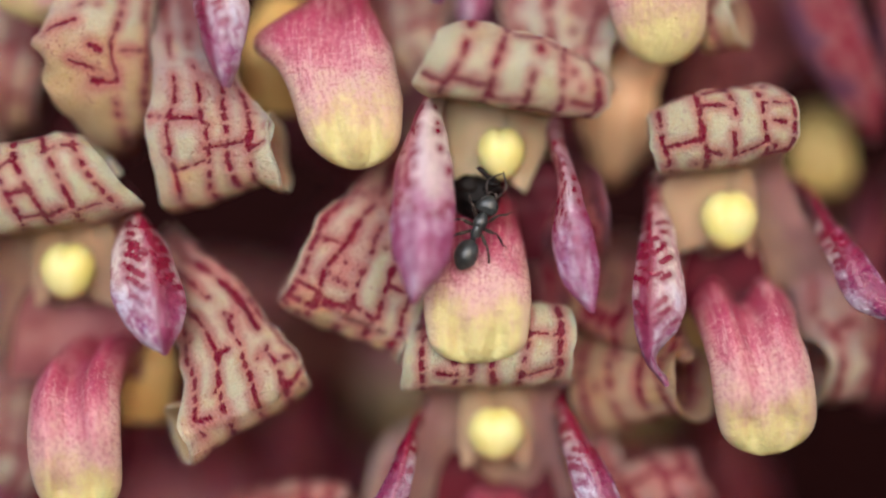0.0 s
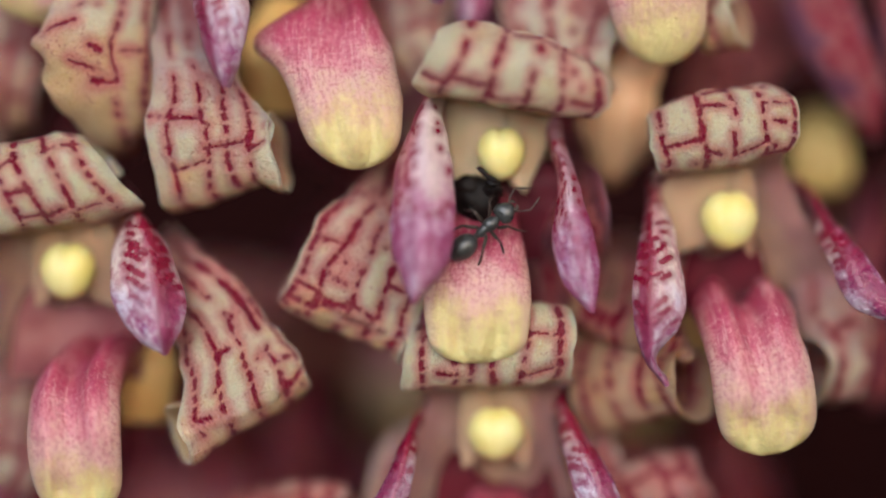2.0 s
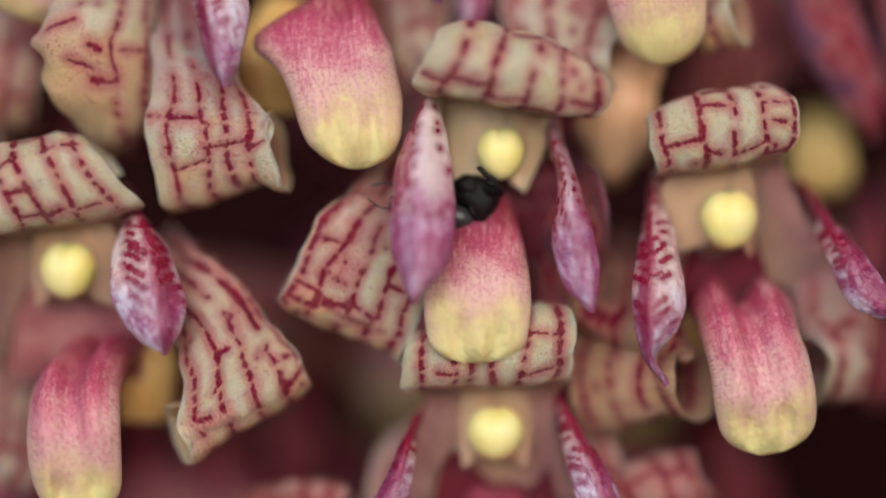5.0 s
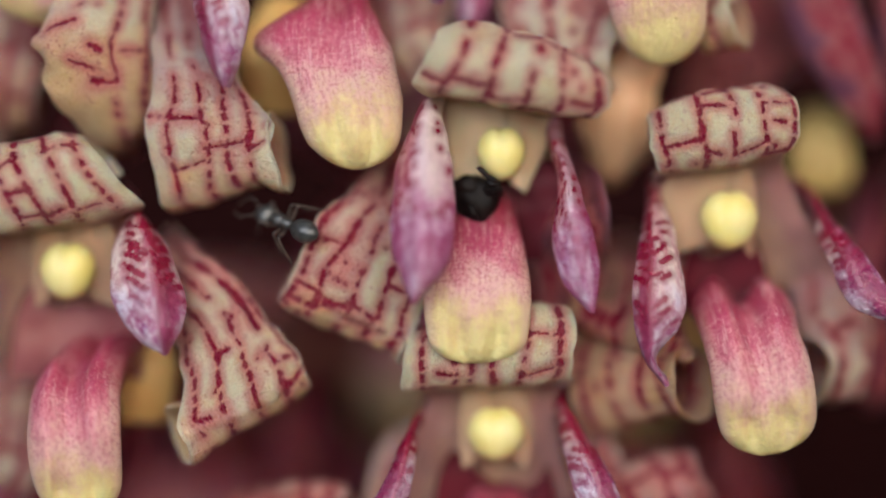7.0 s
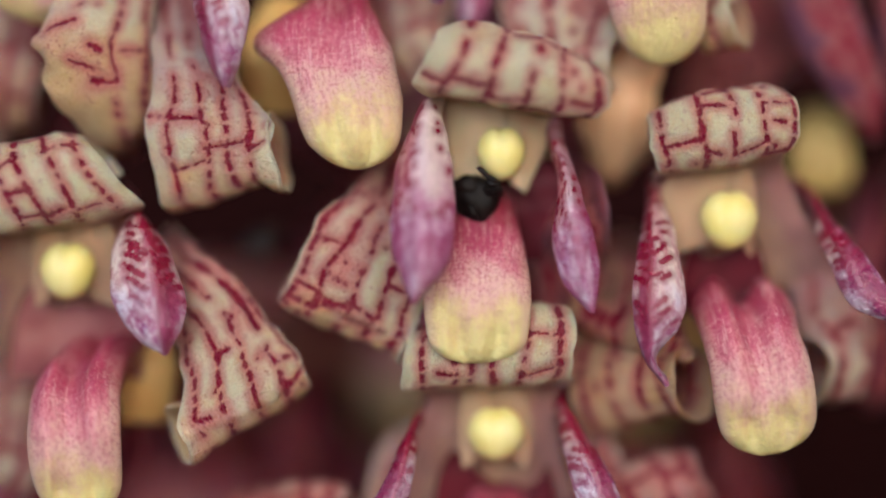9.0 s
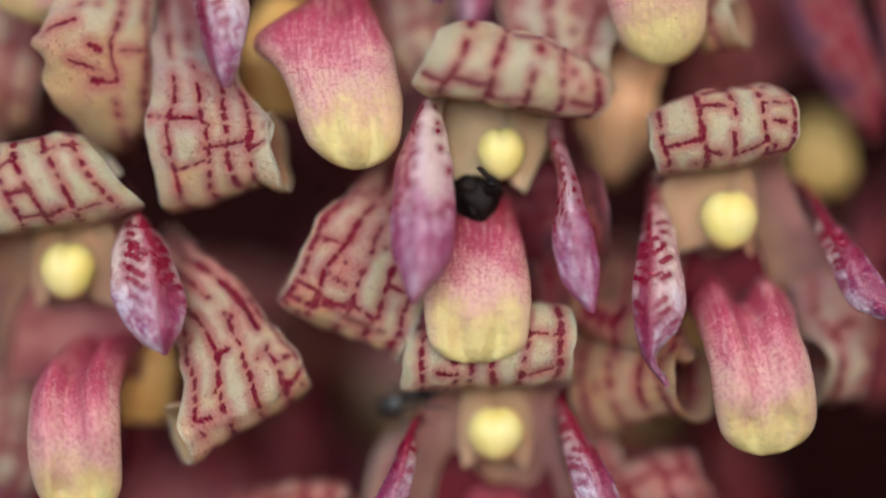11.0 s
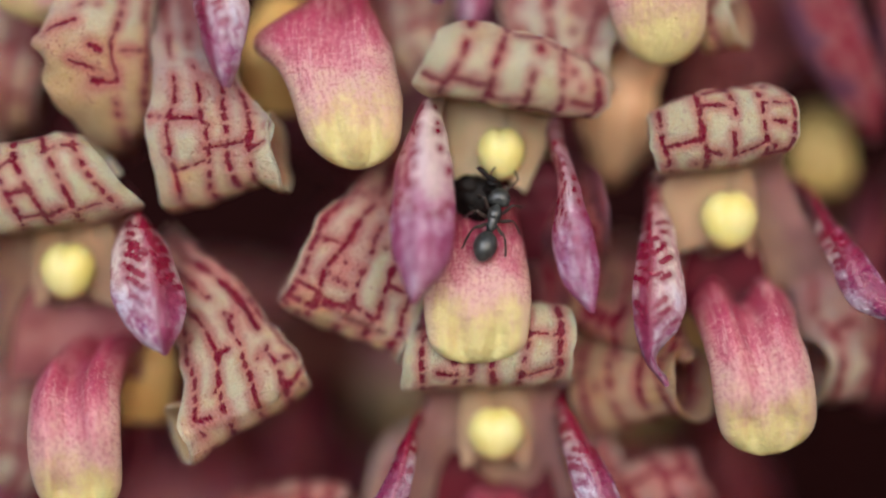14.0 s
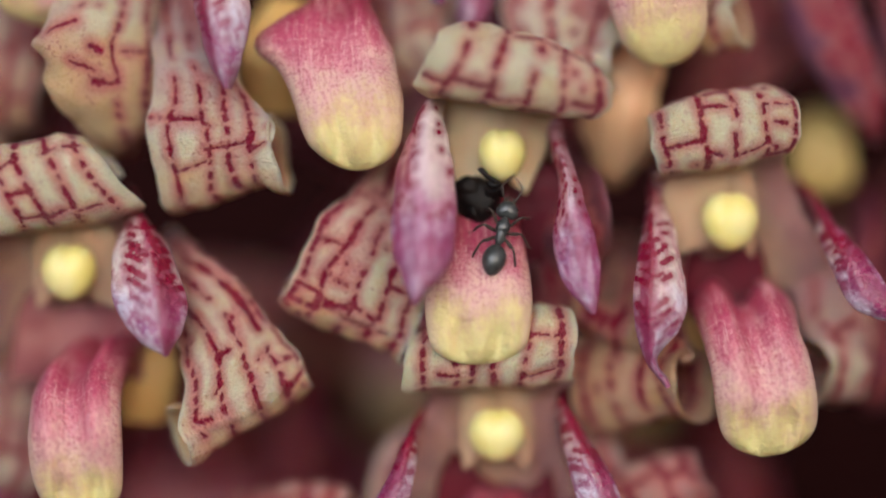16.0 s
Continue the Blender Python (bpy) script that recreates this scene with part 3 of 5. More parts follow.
def trunk():
    """Trunk added behind the flowers, far out of focus, near-black for the gaps' shade."""
    n, m, v = 40, 48, []
    for i in range(n):
        z = 1.2 * i / (n - 1)
        for j in range(m):
            a = 2 * math.pi * j / m
            r = 0.16 + 0.012 * noise.noise(Vector((math.cos(a) * 3, math.sin(a) * 3, z * 4))) + 0.006 * math.sin(a * 17 + 3 * z)
            v.append((r * math.cos(a), 0.235 + r * math.sin(a), z))
    f = [q for q in grid_faces(n, m, True)]
    tagged(slab("backdrop", v, f, SHADE_BARK), "added tree trunk, near-black for the shade of the gaps", "tree trunk")


trunk()


def stem():
    s = thing("flower_stem", (0, 22, -40), "dark red fleshy flower stem hidden behind the flowers", "flower stem")
    part("stalk", tube([(1, 26, -349), (3, 24, -150), (0, 22, -30), (0, 22, 0), (0, 23, 22), (-1, 24, 36)], [3.0, 2.6, 2.6, 2.8, 2.2, 1.0], 14, 60), STALK, s)


stem()


# ---- the flowers ----
FLOWERS = "orchid flowers in the cluster"


def flower(base, label):
    """An empty flower with its stalk, which runs back to the stem."""
    f = thing("orchid_flower", base, label, "orchid flower", FLOWERS)
    x, y, z = base
    part("flower_stalk", tube([(x, y - 2.0, z), (x, y, z), (x * 0.6, y + 5, z - 1.2), (0, 22, z - 3.0)], [1.3, 1.2, 0.8, 0.8], 12, 18), STALK, f)
    return f


def column(f, mid, rx, rz, depth=3.6, wide=1.0, mat=None, foot=1.0, taper=False, throat=None, spread=(1.0, 1.0)):
    """The yellow anther cap on its cream column, whose broad wings end in a tooth at each side."""
    x, y, z = mid
    w = rx * wide
    wings = []
    for k in (-1, 1):
        q = k * w * spread[k > 0]
        inner = [(x, y + 0.1, z + 2.2), (x, y + 0.3, z + 1.2), (x + k * 0.1 * w, y + 0.6, z + 0.1), (x + k * 0.52 * w, y + 0.75, z - 0.80)]
        outer = [(x + 1.0 * q, y + 0.25, z + 2.2), (x + 1.3 * q, y + 0.35, z + 1.2), (x + 1.42 * q, y + 0.6, z + 0.1), (x + 1.24 * q, y + 0.65, z - 1.32)]
        if taper:
            inner = [(x - k * 0.3, y + 0.5, z + 2.2), (x - k * 0.3, y + 0.6 + 0.05 * k, z + 0.9), (x - k * 0.1, y + 0.9, z - 0.3), (x + k * 0.42, y + 0.75, z - 1.12)]
            outer = [(x + k * 1.80, y + 0.7, z + 2.2), (x + k * 1.74, y + 0.9, z + 0.9), (x + k * 1.34, y + 1.0, z - 0.4), (x + k * 0.84, y + 0.95, z - 1.40)]
            if k < 0:
                outer = [(x - 1.90, y + 0.7, z + 2.2), (x - 1.95, y + 0.9, z + 0.9), (x - 1.85, y + 0.9, z - 0.4), (x - 1.55, y + 0.8, z - 1.10)]
        wings.append(sheet(*((outer, inner) if k < 0 else (inner, outer)), 0.12, 0.26, 15, 30, 0.04, 3 + k))
    c = part("column", join(tube([(x, y + depth, z - 0.3), (x, y + 2.4, z + 0.2), (x, y + 0.8, z + 0.1)], [0.8, 0.75, 0.7], 16, 14), *wings), mat or COLUMN, f)

    def cap(a, b, d):
        dip = 0.07 * math.exp(-(a / 0.16) ** 2) * max(0.0, d) + 0.05 * math.exp(-(a / 0.1) ** 2) * max(0.0, -b)
        flat = 1 - 0.10 * max(0.0, -d)
        return math.copysign(abs(a) ** 0.88, a) * flat, b * (1 - 0.12 * math.exp(-(a / 0.12) ** 2)), d * 0.98 - dip + 0.06 * abs(a)
    part("anther_cap", ball((x, y, z), rx, 0.75, rz, cap, 40, 28), CAP, c, "waxy butter-yellow anther cap")
    # sheet that fills the throat; its default wine-black paints the shade inside
    part("throat_sheet", sheet([(x - 0.9 * w * foot, y + 1.3, z - 0.2), (x - 1.45 * w * foot, y + 1.4, z - 1.6), (x - 1.7 * w * foot, y + 1.9, z - 4.0)],
                              [(x + 0.9 * w * foot, y + 1.3, z - 0.2), (x + 1.45 * w * foot, y + 1.4, z - 1.6), (x + 1.7 * w * foot, y + 1.9, z - 4.0)], -0.5, 0.3, 14, 24), throat or SHADED_THROAT, f)


def dorsal(f, pa, pb, ra, rb, lead_a, lead_b, bulge, turn=290, seed=1, mat=None, ends=0.28, veins=None, bars=None, slant=(0.0, 0.0), rounded=(0.0, 0.0)):
    """The hood: it rises behind the column and rolls forward. bars: (from, to, angle on the roll)."""
    a, b = scroll(pa, pb, ra, rb, -95, turn, lead_a, lead_b, slant=slant, rounded=rounded)
    k = len(lead_a)
    if bars:
        bars = [(p, q, (k + (ang + 95) / turn * 8) / (k + 8)) for p, q, ang in bars]
    part("dorsal_sepal", sheet(a, b, [bulge[min(i, len(bulge) - 1)] for i in range(len(a))], 0.30, 65, 170, 0.22, seed, 0.0, 0.3, (-ends, -ends), veins, bars, 0.22, rise=0.3), mat or CREAM, f)


def lateral(f, pa, pb, ra, rb, start, turn, lead_a, lead_b, bulge, seed=1, mat=None, tight=0.3, flare=(0.0, 0.0), veins=None, bars=None, dots=0.35):
    a, b = scroll(pa, pb, ra, rb, start, turn, lead_a, lead_b, tight)
    part("lateral_sepal", sheet(a, b, [bulge[min(i, len(bulge) - 1)] for i in range(len(a))], 0.30, 61, 140, 0.24, seed, 0.0, 0.3, flare, veins, bars, dots=dots), mat or FLANK, f)


def petal(f, a, b, bulge=0.35, seed=1, keel=0.12, mat=None, rib=0.6, spots=False):
    part("petal", sheet(a, b, bulge, 0.20, 41 if spots else 31, 110 if spots else 84, 0.12, seed, keel, 0.1, rib=rib, spots=spots), mat or PETAL, f)


def lip(f, rows, side=(1, 0, 0), groove=0.5, seed=1, notch=0.12, mat=None, ripe=0.0):
    part("lip", tongue(rows, side, groove, 56, 100, seed, notch, ripe), mat or LIP, f)


def hinge(f, a, b):
    """The ochre foot on which the lip swings."""
    part("lip_hinge", sheet(a, b, 0.5, 0.5, 14, 26, 0.1, 61), HINGE, f)


def middle_flower():
    f = flower((2.11, 9.00, 2.89), "cream orchid flower netted with crimson, visited by an ant")
    dorsal(f, (5.80, -0.80, 5.60), (-0.45, -0.80, 6.92), 1.04, 1.28,
           [(3.50, 3.60, 3.10), (3.90, 2.60, 4.00), (4.02, 1.40, 4.90)], [(0.40, 3.60, 3.10), (0.00, 2.60, 4.20), (-0.12, 1.40, 5.40)],
           [-0.2, -0.3, -0.2, 0.0, 0.15, 0.22, 0.22], seed=2, slant=(-0.1, 0.28), rounded=(-0.5, 0.0), veins=(0.06, 0.24, 0.41, 0.61, 0.83),
           bars=[(0.61, 0.83, -33), (0.41, 0.61, -45), (0.24, 0.41, -72), (0.24, 0.43, 58), (0.08, 0.24, 42), (0.10, 0.20, -40), (0.41, 0.55, 65), (0.84, 0.97, -50)])
    column(f, (2.08, 0.90, 3.41), 0.86, 0.98, wide=1.55, mat=PALE_COLUMN, foot=1.5, taper=True)
    petal(f, [(0.33, 4.00, 6.29), (-0.65, 1.00, 5.08), (-1.57, -0.70, 3.20), (-1.81, -1.40, 1.20), (-1.62, -1.90, -0.57), (-1.13, -2.00, -1.88)],
          [(0.59, 4.00, 6.08), (-0.02, 1.00, 5.08), (0.22, -0.70, 3.39), (0.42, -1.40, 1.39), (0.20, -1.90, -0.37), (-0.94, -2.00, -1.90)], 0.45, 3, 0.2, PETAL_SPOTTED, 0.42, True)
    petal(f, [(3.89, 4.00, 5.25), (3.84, 2.00, 4.11), (4.04, 0.50, 2.43), (3.83, -0.60, 0.42), (4.17, -1.00, -1.17), (5.14, -1.00, -2.21)],
          [(4.20, 4.00, 5.35), (4.21, 2.00, 4.31), (4.66, 0.50, 2.84), (5.18, -0.60, 0.81), (5.46, -1.00, -0.77), (5.30, -1.00, -2.25)], 0.25, 4, 0.3, PETAL_SHADED_MAUVE, 0.62, True)
    lip(f, [((1.44, 5.00, 2.13), 1.0, 0.7), ((1.39, 3.20, 1.64), 1.15, 0.75), ((1.35, 1.90, 1.00), 1.32, 0.8), ((1.29, 1.00, 0.18), 1.58, 0.8),
            ((1.24, 0.30, -0.82), 1.82, 0.8), ((1.22, -0.30, -1.97), 1.90, 0.75), ((1.23, -0.40, -3.17), 1.75, 0.6), ((1.24, 0.00, -3.98), 1.45, 0.5)],
        (1, 0, 0.05), 0.35, 5, 0.75, ripe=0.1)
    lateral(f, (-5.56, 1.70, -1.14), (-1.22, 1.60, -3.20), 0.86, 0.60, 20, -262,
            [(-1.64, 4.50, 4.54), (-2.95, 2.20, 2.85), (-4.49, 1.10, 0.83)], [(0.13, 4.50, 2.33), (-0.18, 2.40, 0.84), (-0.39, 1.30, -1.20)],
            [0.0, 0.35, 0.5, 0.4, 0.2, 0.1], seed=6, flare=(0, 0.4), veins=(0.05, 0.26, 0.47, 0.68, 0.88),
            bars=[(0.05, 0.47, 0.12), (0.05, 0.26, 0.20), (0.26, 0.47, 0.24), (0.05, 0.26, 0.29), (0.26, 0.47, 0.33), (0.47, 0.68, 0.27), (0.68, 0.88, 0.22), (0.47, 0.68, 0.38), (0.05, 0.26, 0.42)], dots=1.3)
    # the second flank sepal stands behind the petal, its margin turned to the light
    lateral(f, (3.38, 4.50, -2.92), (6.08, 4.00, -0.82), 0.7, 0.7, 20, -280,
            [(3.04, 7.00, 3.26), (3.13, 5.00, 1.29), (3.17, 4.40, -0.61)], [(4.30, 4.00, 4.51), (5.62, 1.60, 2.67), (6.01, 1.40, 1.14)],
            [0.0, 0.5, 0.5, 0.3, 0.1], seed=7, mat=ROSE_MAUVE)


def lower_flower():
    f = flower((2.07, 9.00, -8.13), "cream orchid flower with a crimson-netted rolled hood")
    dorsal(f, (4.62, 1.20, -3.26), (-1.46, 1.20, -3.95), 1.42, 1.04,
           [(4.83, 4.00, -9.38), (4.46, 3.00, -7.21), (3.92, 2.30, -5.31)], [(-1.96, 4.00, -9.38), (-1.22, 3.00, -7.21), (-0.59, 2.30, -5.31)],
           [-0.4, -0.25, -0.1, 0.0, 0.15, 0.22, 0.22], seed=8, mat=ROSE_SIDED, ends=0.05, slant=(0.1, 0.3), rounded=(0.0, 0.25), veins=(0.10, 0.29, 0.45, 0.60, 0.69, 0.89),
           bars=[(0.69, 0.89, -70), (0.82, 0.90, 30), (0.10, 0.25, 12), (0.12, 0.28, -38), (0.29, 0.45, 40), (0.72, 0.80, -30), (0.45, 0.60, 25)])
    column(f, (1.90, 1.90, -6.68), 1.02, 0.98, foot=1.4, spread=(0.92, 0.92))
    petal(f, [(-0.57, 5.00, -5.26), (-0.95, 3.00, -6.08), (-1.60, 1.00, -7.26), (-2.32, 0.00, -8.78), (-2.88, 0.00, -10.18)],
          [(-0.34, 5.00, -5.26), (-0.70, 3.00, -6.18), (-0.99, 1.00, -7.26), (-1.24, 0.00, -8.78), (-2.58, 0.00, -10.28)], 0.3, 9, 0.25, PETAL_LEFT, 0.55)
    petal(f, [(3.89, 5.00, -5.26), (3.95, 3.00, -5.66), (4.37, 1.00, -7.26), (4.73, 0.20, -8.90), (6.12, 0.00, -10.48)],
          [(4.03, 5.00, -5.26), (4.26, 3.00, -5.66), (5.28, 1.00, -7.06), (6.33, 0.20, -8.70), (6.52, 0.00, -10.28)], 0.35, 10, 0.25)
    lip(f, [((2.03, 7.00, -8.82), 0.9, 0.7), ((1.96, 4.00, -9.38), 1.2, 0.75), ((1.91, 1.50, -10.56), 1.6, 0.8),
            ((1.84, 0.00, -12.38), 1.9, 0.75), ((1.84, 0.00, -13.98), 1.5, 0.5)], (1, 0, 0), 0.4, 11)
    lateral(f, (-3.06, 5.50, -11.02), (0.34, 5.50, -12.72), 0.9, 0.7, 30, -300,
            [(0.13, 8.00, -6.52), (-1.78, 5.50, -6.77), (-2.73, 5.00, -8.64)], [(0.78, 8.00, -8.92), (-0.30, 6.50, -9.42), (-0.08, 5.50, -10.81)], [0, 0.5, 0.5, 0.3, 0.1], seed=12, mat=MOTTLED)
    lateral(f, (3.72, 5.00, -12.65), (7.17, 4.50, -10.91), 0.7, 0.9, 30, -300,
            [(3.18, 8.00, -8.92), (3.99, 6.50, -9.42), (3.74, 5.50, -10.81)], [(4.05, 8.00, -6.52), (5.83, 5.00, -6.42), (6.98, 4.00, -8.55)], [0, 0.5, 0.5, 0.3, 0.1], seed=13, mat=MOTTLED)


def upright_flower():
    """The flower whose crimson-marked petals hang at both sides of a rose lip."""
    f = flower((11.14, 9.00, -0.64), "cream orchid flower with pink hanging lip")
    dorsal(f, (12.50, 1.00, 4.81), (7.34, 1.00, 3.80), 1.30, 1.22,
           [(14.54, 4.00, -1.65), (13.54, 2.90, 0.85), (12.42, 2.20, 2.68)], [(8.17, 4.00, -1.65), (7.87, 2.90, 0.85), (7.50, 2.20, 2.48)],
           [-0.4, -0.25, -0.1, 0.0, 0.15, 0.22, 0.22], seed=14, mat=ROSE_SIDED, ends=0.12, slant=(0.15, -0.1), rounded=(-0.25, 0.1), veins=(0.05, 0.24, 0.44, 0.66, 0.92),
           bars=[(0.66, 0.92, -10), (0.72, 0.92, 72), (0.44, 0.66, 28), (0.55, 0.66, -35), (0.24, 0.44, -35), (0.08, 0.24, 18), (0.05, 0.24, -52), (0.10, 0.18, -10), (0.44, 0.60, 70), (0.24, 0.33, 66)])
    column(f, (10.31, 1.70, 1.04), 1.02, 1.08, spread=(1.75, 0.72))
    petal(f, [(7.94, 5.00, 2.77), (7.48, 2.50, 1.67), (7.00, 0.60, 0.02), (6.66, -0.30, -1.37), (6.78, -0.50, -2.96), (7.09, -0.40, -3.96), (7.83, -0.10, -4.73)],
          [(8.11, 5.00, 2.77), (7.98, 2.50, 1.67), (8.33, 0.60, 0.22), (8.61, -0.30, -1.57), (8.33, -0.50, -2.76), (7.48, -0.40, -3.80), (7.89, -0.10, -4.71)], 0.35, 15, 0.3, PETAL_LEFT, 0.3)
    petal(f, [(13.01, 5.00, 2.34), (13.39, 3.00, 1.36), (13.71, 1.00, -0.28), (14.52, 0.00, -1.98), (16.21, 0.00, -2.74)],
          [(13.18, 5.00, 2.51), (13.81, 3.00, 1.43), (14.68, 1.00, 0.22), (15.52, 0.00, -1.18), (16.41, 0.00, -2.62)], 0.35, 16, 0.2, rib=0.45)
    lip(f, [((10.93, 7.50, -2.60), 1.1, 0.7), ((11.10, 4.60, -2.08), 1.4, 0.8), ((10.73, 2.50, -1.95), 1.78, 0.9), ((10.83, 1.30, -2.41), 1.80, 0.9), ((10.99, 0.40, -3.29), 1.72, 0.9),
            ((11.22, -0.10, -4.27), 1.78, 0.85), ((11.36, -0.30, -5.26), 1.80, 0.8), ((11.50, -0.10, -6.27), 1.70, 0.7), ((11.63, 0.40, -7.21), 1.45, 0.55)], (1, 0, 0.02), 1.5, 17, 0.7)
    hinge(f, [(8.93, 6.50, -1.05), (8.21, 4.40, -2.71), (8.33, 4.60, -4.40)], [(10.43, 6.50, -1.05), (10.05, 4.00, -2.91), (10.10, 4.40, -4.60)])
    lateral(f, (5.69, 4.40, -4.85), (9.05, 2.00, -4.80), 2.10, 1.08, 60, -330,
            [(9.07, 8.00, 0.46), (6.07, 5.50, 0.66), (4.86, 2.90, -1.94)], [(10.16, 8.00, -1.29), (8.69, 4.00, -2.07), (9.00, 1.50, -3.75)], [0, 0.5, 0.4, 0.2, 0.05], seed=18, mat=TAN, flare=(0, 0.5),
            veins=(0.14, 0.40, 0.66, 0.86), bars=[(0.14, 0.40, 0.19), (0.40, 0.66, 0.25), (0.14, 0.40, 0.30), (0.66, 0.86, 0.27)])
    lateral(f, (13.34, 3.60, -4.25), (15.25, 4.40, -4.39), 1.3, 1.2, 30, -320,
            [(11.90, 8.00, -1.29), (12.91, 5.00, -1.25), (13.07, 3.20, -2.88)], [(12.34, 8.00, 0.46), (14.70, 5.00, 0.65), (15.63, 3.80, -2.06)], [0, 0.5, 0.6, 0.3, 0.1], seed=19, mat=BLUSHED, flare=(0.4, 0))


def side_flower():
    f = flower((-14.51, 9.00, -2.62), "cream orchid flower with rose and yellow lip")
    dorsal(f, (-11.72, 0.80, 2.90), (-18.24, 0.80, 1.59), 1.64, 1.5,
           [(-11.68, 4.00, -3.74), (-11.54, 2.90, -1.22), (-11.56, 2.20, 0.84)], [(-17.63, 4.00, -3.74), (-17.43, 2.90, -1.22), (-17.70, 2.20, 0.43)],
           [-0.4, -0.25, -0.1, 0.0, 0.15, 0.22, 0.22], seed=20, mat=ROSE_SIDED, slant=(-0.75, 0.0), veins=(0.11, 0.28, 0.43, 0.56, 0.70, 0.85),
           bars=[(0.10, 0.30, 36), (0.11, 0.28, -42), (0.43, 0.56, -40), (0.33, 0.40, -38), (0.47, 0.54, -8), (0.28, 0.43, 62), (0.43, 0.56, 30), (0.56, 0.70, 10)])
    column(f, (-13.53, 1.70, -0.79), 1.0, 1.06, throat=ROSE_FOOT, foot=1.5, spread=(1.0, 1.3))
    petal(f, [(-11.83, 4.00, 1.90), (-11.57, 2.00, 1.04), (-11.73, 0.40, -0.38), (-11.66, -0.40, -1.77), (-10.98, -0.80, -2.91), (-9.84, -0.70, -3.67)],
          [(-11.53, 4.00, 1.90), (-10.88, 2.00, 1.08), (-9.62, 0.40, -0.38), (-9.08, -0.40, -1.77), (-9.23, -0.80, -2.85), (-9.68, -0.70, -3.71)], 0.4, 21, 0.5, rib=0.66)
    petal(f, [(-16.14, 5.00, 1.29), (-16.62, 3.00, 0.85), (-17.47, 1.00, -0.79), (-17.88, 0.00, -2.38), (-17.48, 0.00, -3.98)],
          [(-15.93, 5.00, 1.18), (-16.21, 3.00, 0.64), (-16.46, 1.00, -0.79), (-16.68, 0.00, -2.38), (-17.38, 0.00, -4.02)], 0.4, 22)
    lip(f, [((-11.6, 7.50, -4.10), 0.7, 0.7), ((-11.70, 5.00, -3.50), 0.9, 0.75), ((-12.61, 2.40, -4.09), 1.40, 0.85), ((-13.03, 0.80, -5.02), 1.60, 0.95),
            ((-13.03, -0.20, -6.16), 1.66, 0.9), ((-12.97, -0.30, -7.35), 1.64, 0.8), ((-12.88, -0.10, -8.37), 1.52, 0.7), ((-12.90, 0.30, -9.45), 1.3, 0.55)], (1, 0, 0.25), 1.3, 23, 0.6)
    hinge(f, [(-12.68, 6.00, -3.39), (-12.28, 4.60, -4.61), (-11.97, 4.60, -6.39)], [(-11.19, 6.00, -3.18), (-9.93, 4.20, -4.17), (-10.20, 4.80, -6.30)])
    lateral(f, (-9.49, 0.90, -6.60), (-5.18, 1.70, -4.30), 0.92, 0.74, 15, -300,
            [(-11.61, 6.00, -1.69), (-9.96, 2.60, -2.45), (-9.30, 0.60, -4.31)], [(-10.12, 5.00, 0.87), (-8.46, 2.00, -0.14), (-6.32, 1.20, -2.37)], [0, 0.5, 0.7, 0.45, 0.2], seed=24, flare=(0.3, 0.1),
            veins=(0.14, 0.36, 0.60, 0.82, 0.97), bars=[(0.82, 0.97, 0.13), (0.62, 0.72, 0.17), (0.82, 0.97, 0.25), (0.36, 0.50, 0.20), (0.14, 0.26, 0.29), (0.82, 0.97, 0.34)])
    lateral(f, (-19.10, 5.00, -6.74), (-15.38, 5.50, -8.47), 1.0, 0.8, 30, -300,
            [(-15.78, 8.00, -1.72), (-18.02, 6.00, -1.69), (-18.89, 5.00, -4.20)], [(-14.91, 8.00, -3.47), (-14.89, 6.50, -4.70), (-14.95, 5.50, -6.35)], [0, 0.5, 0.5, 0.3, 0.1], seed=25, mat=MOTTLED)


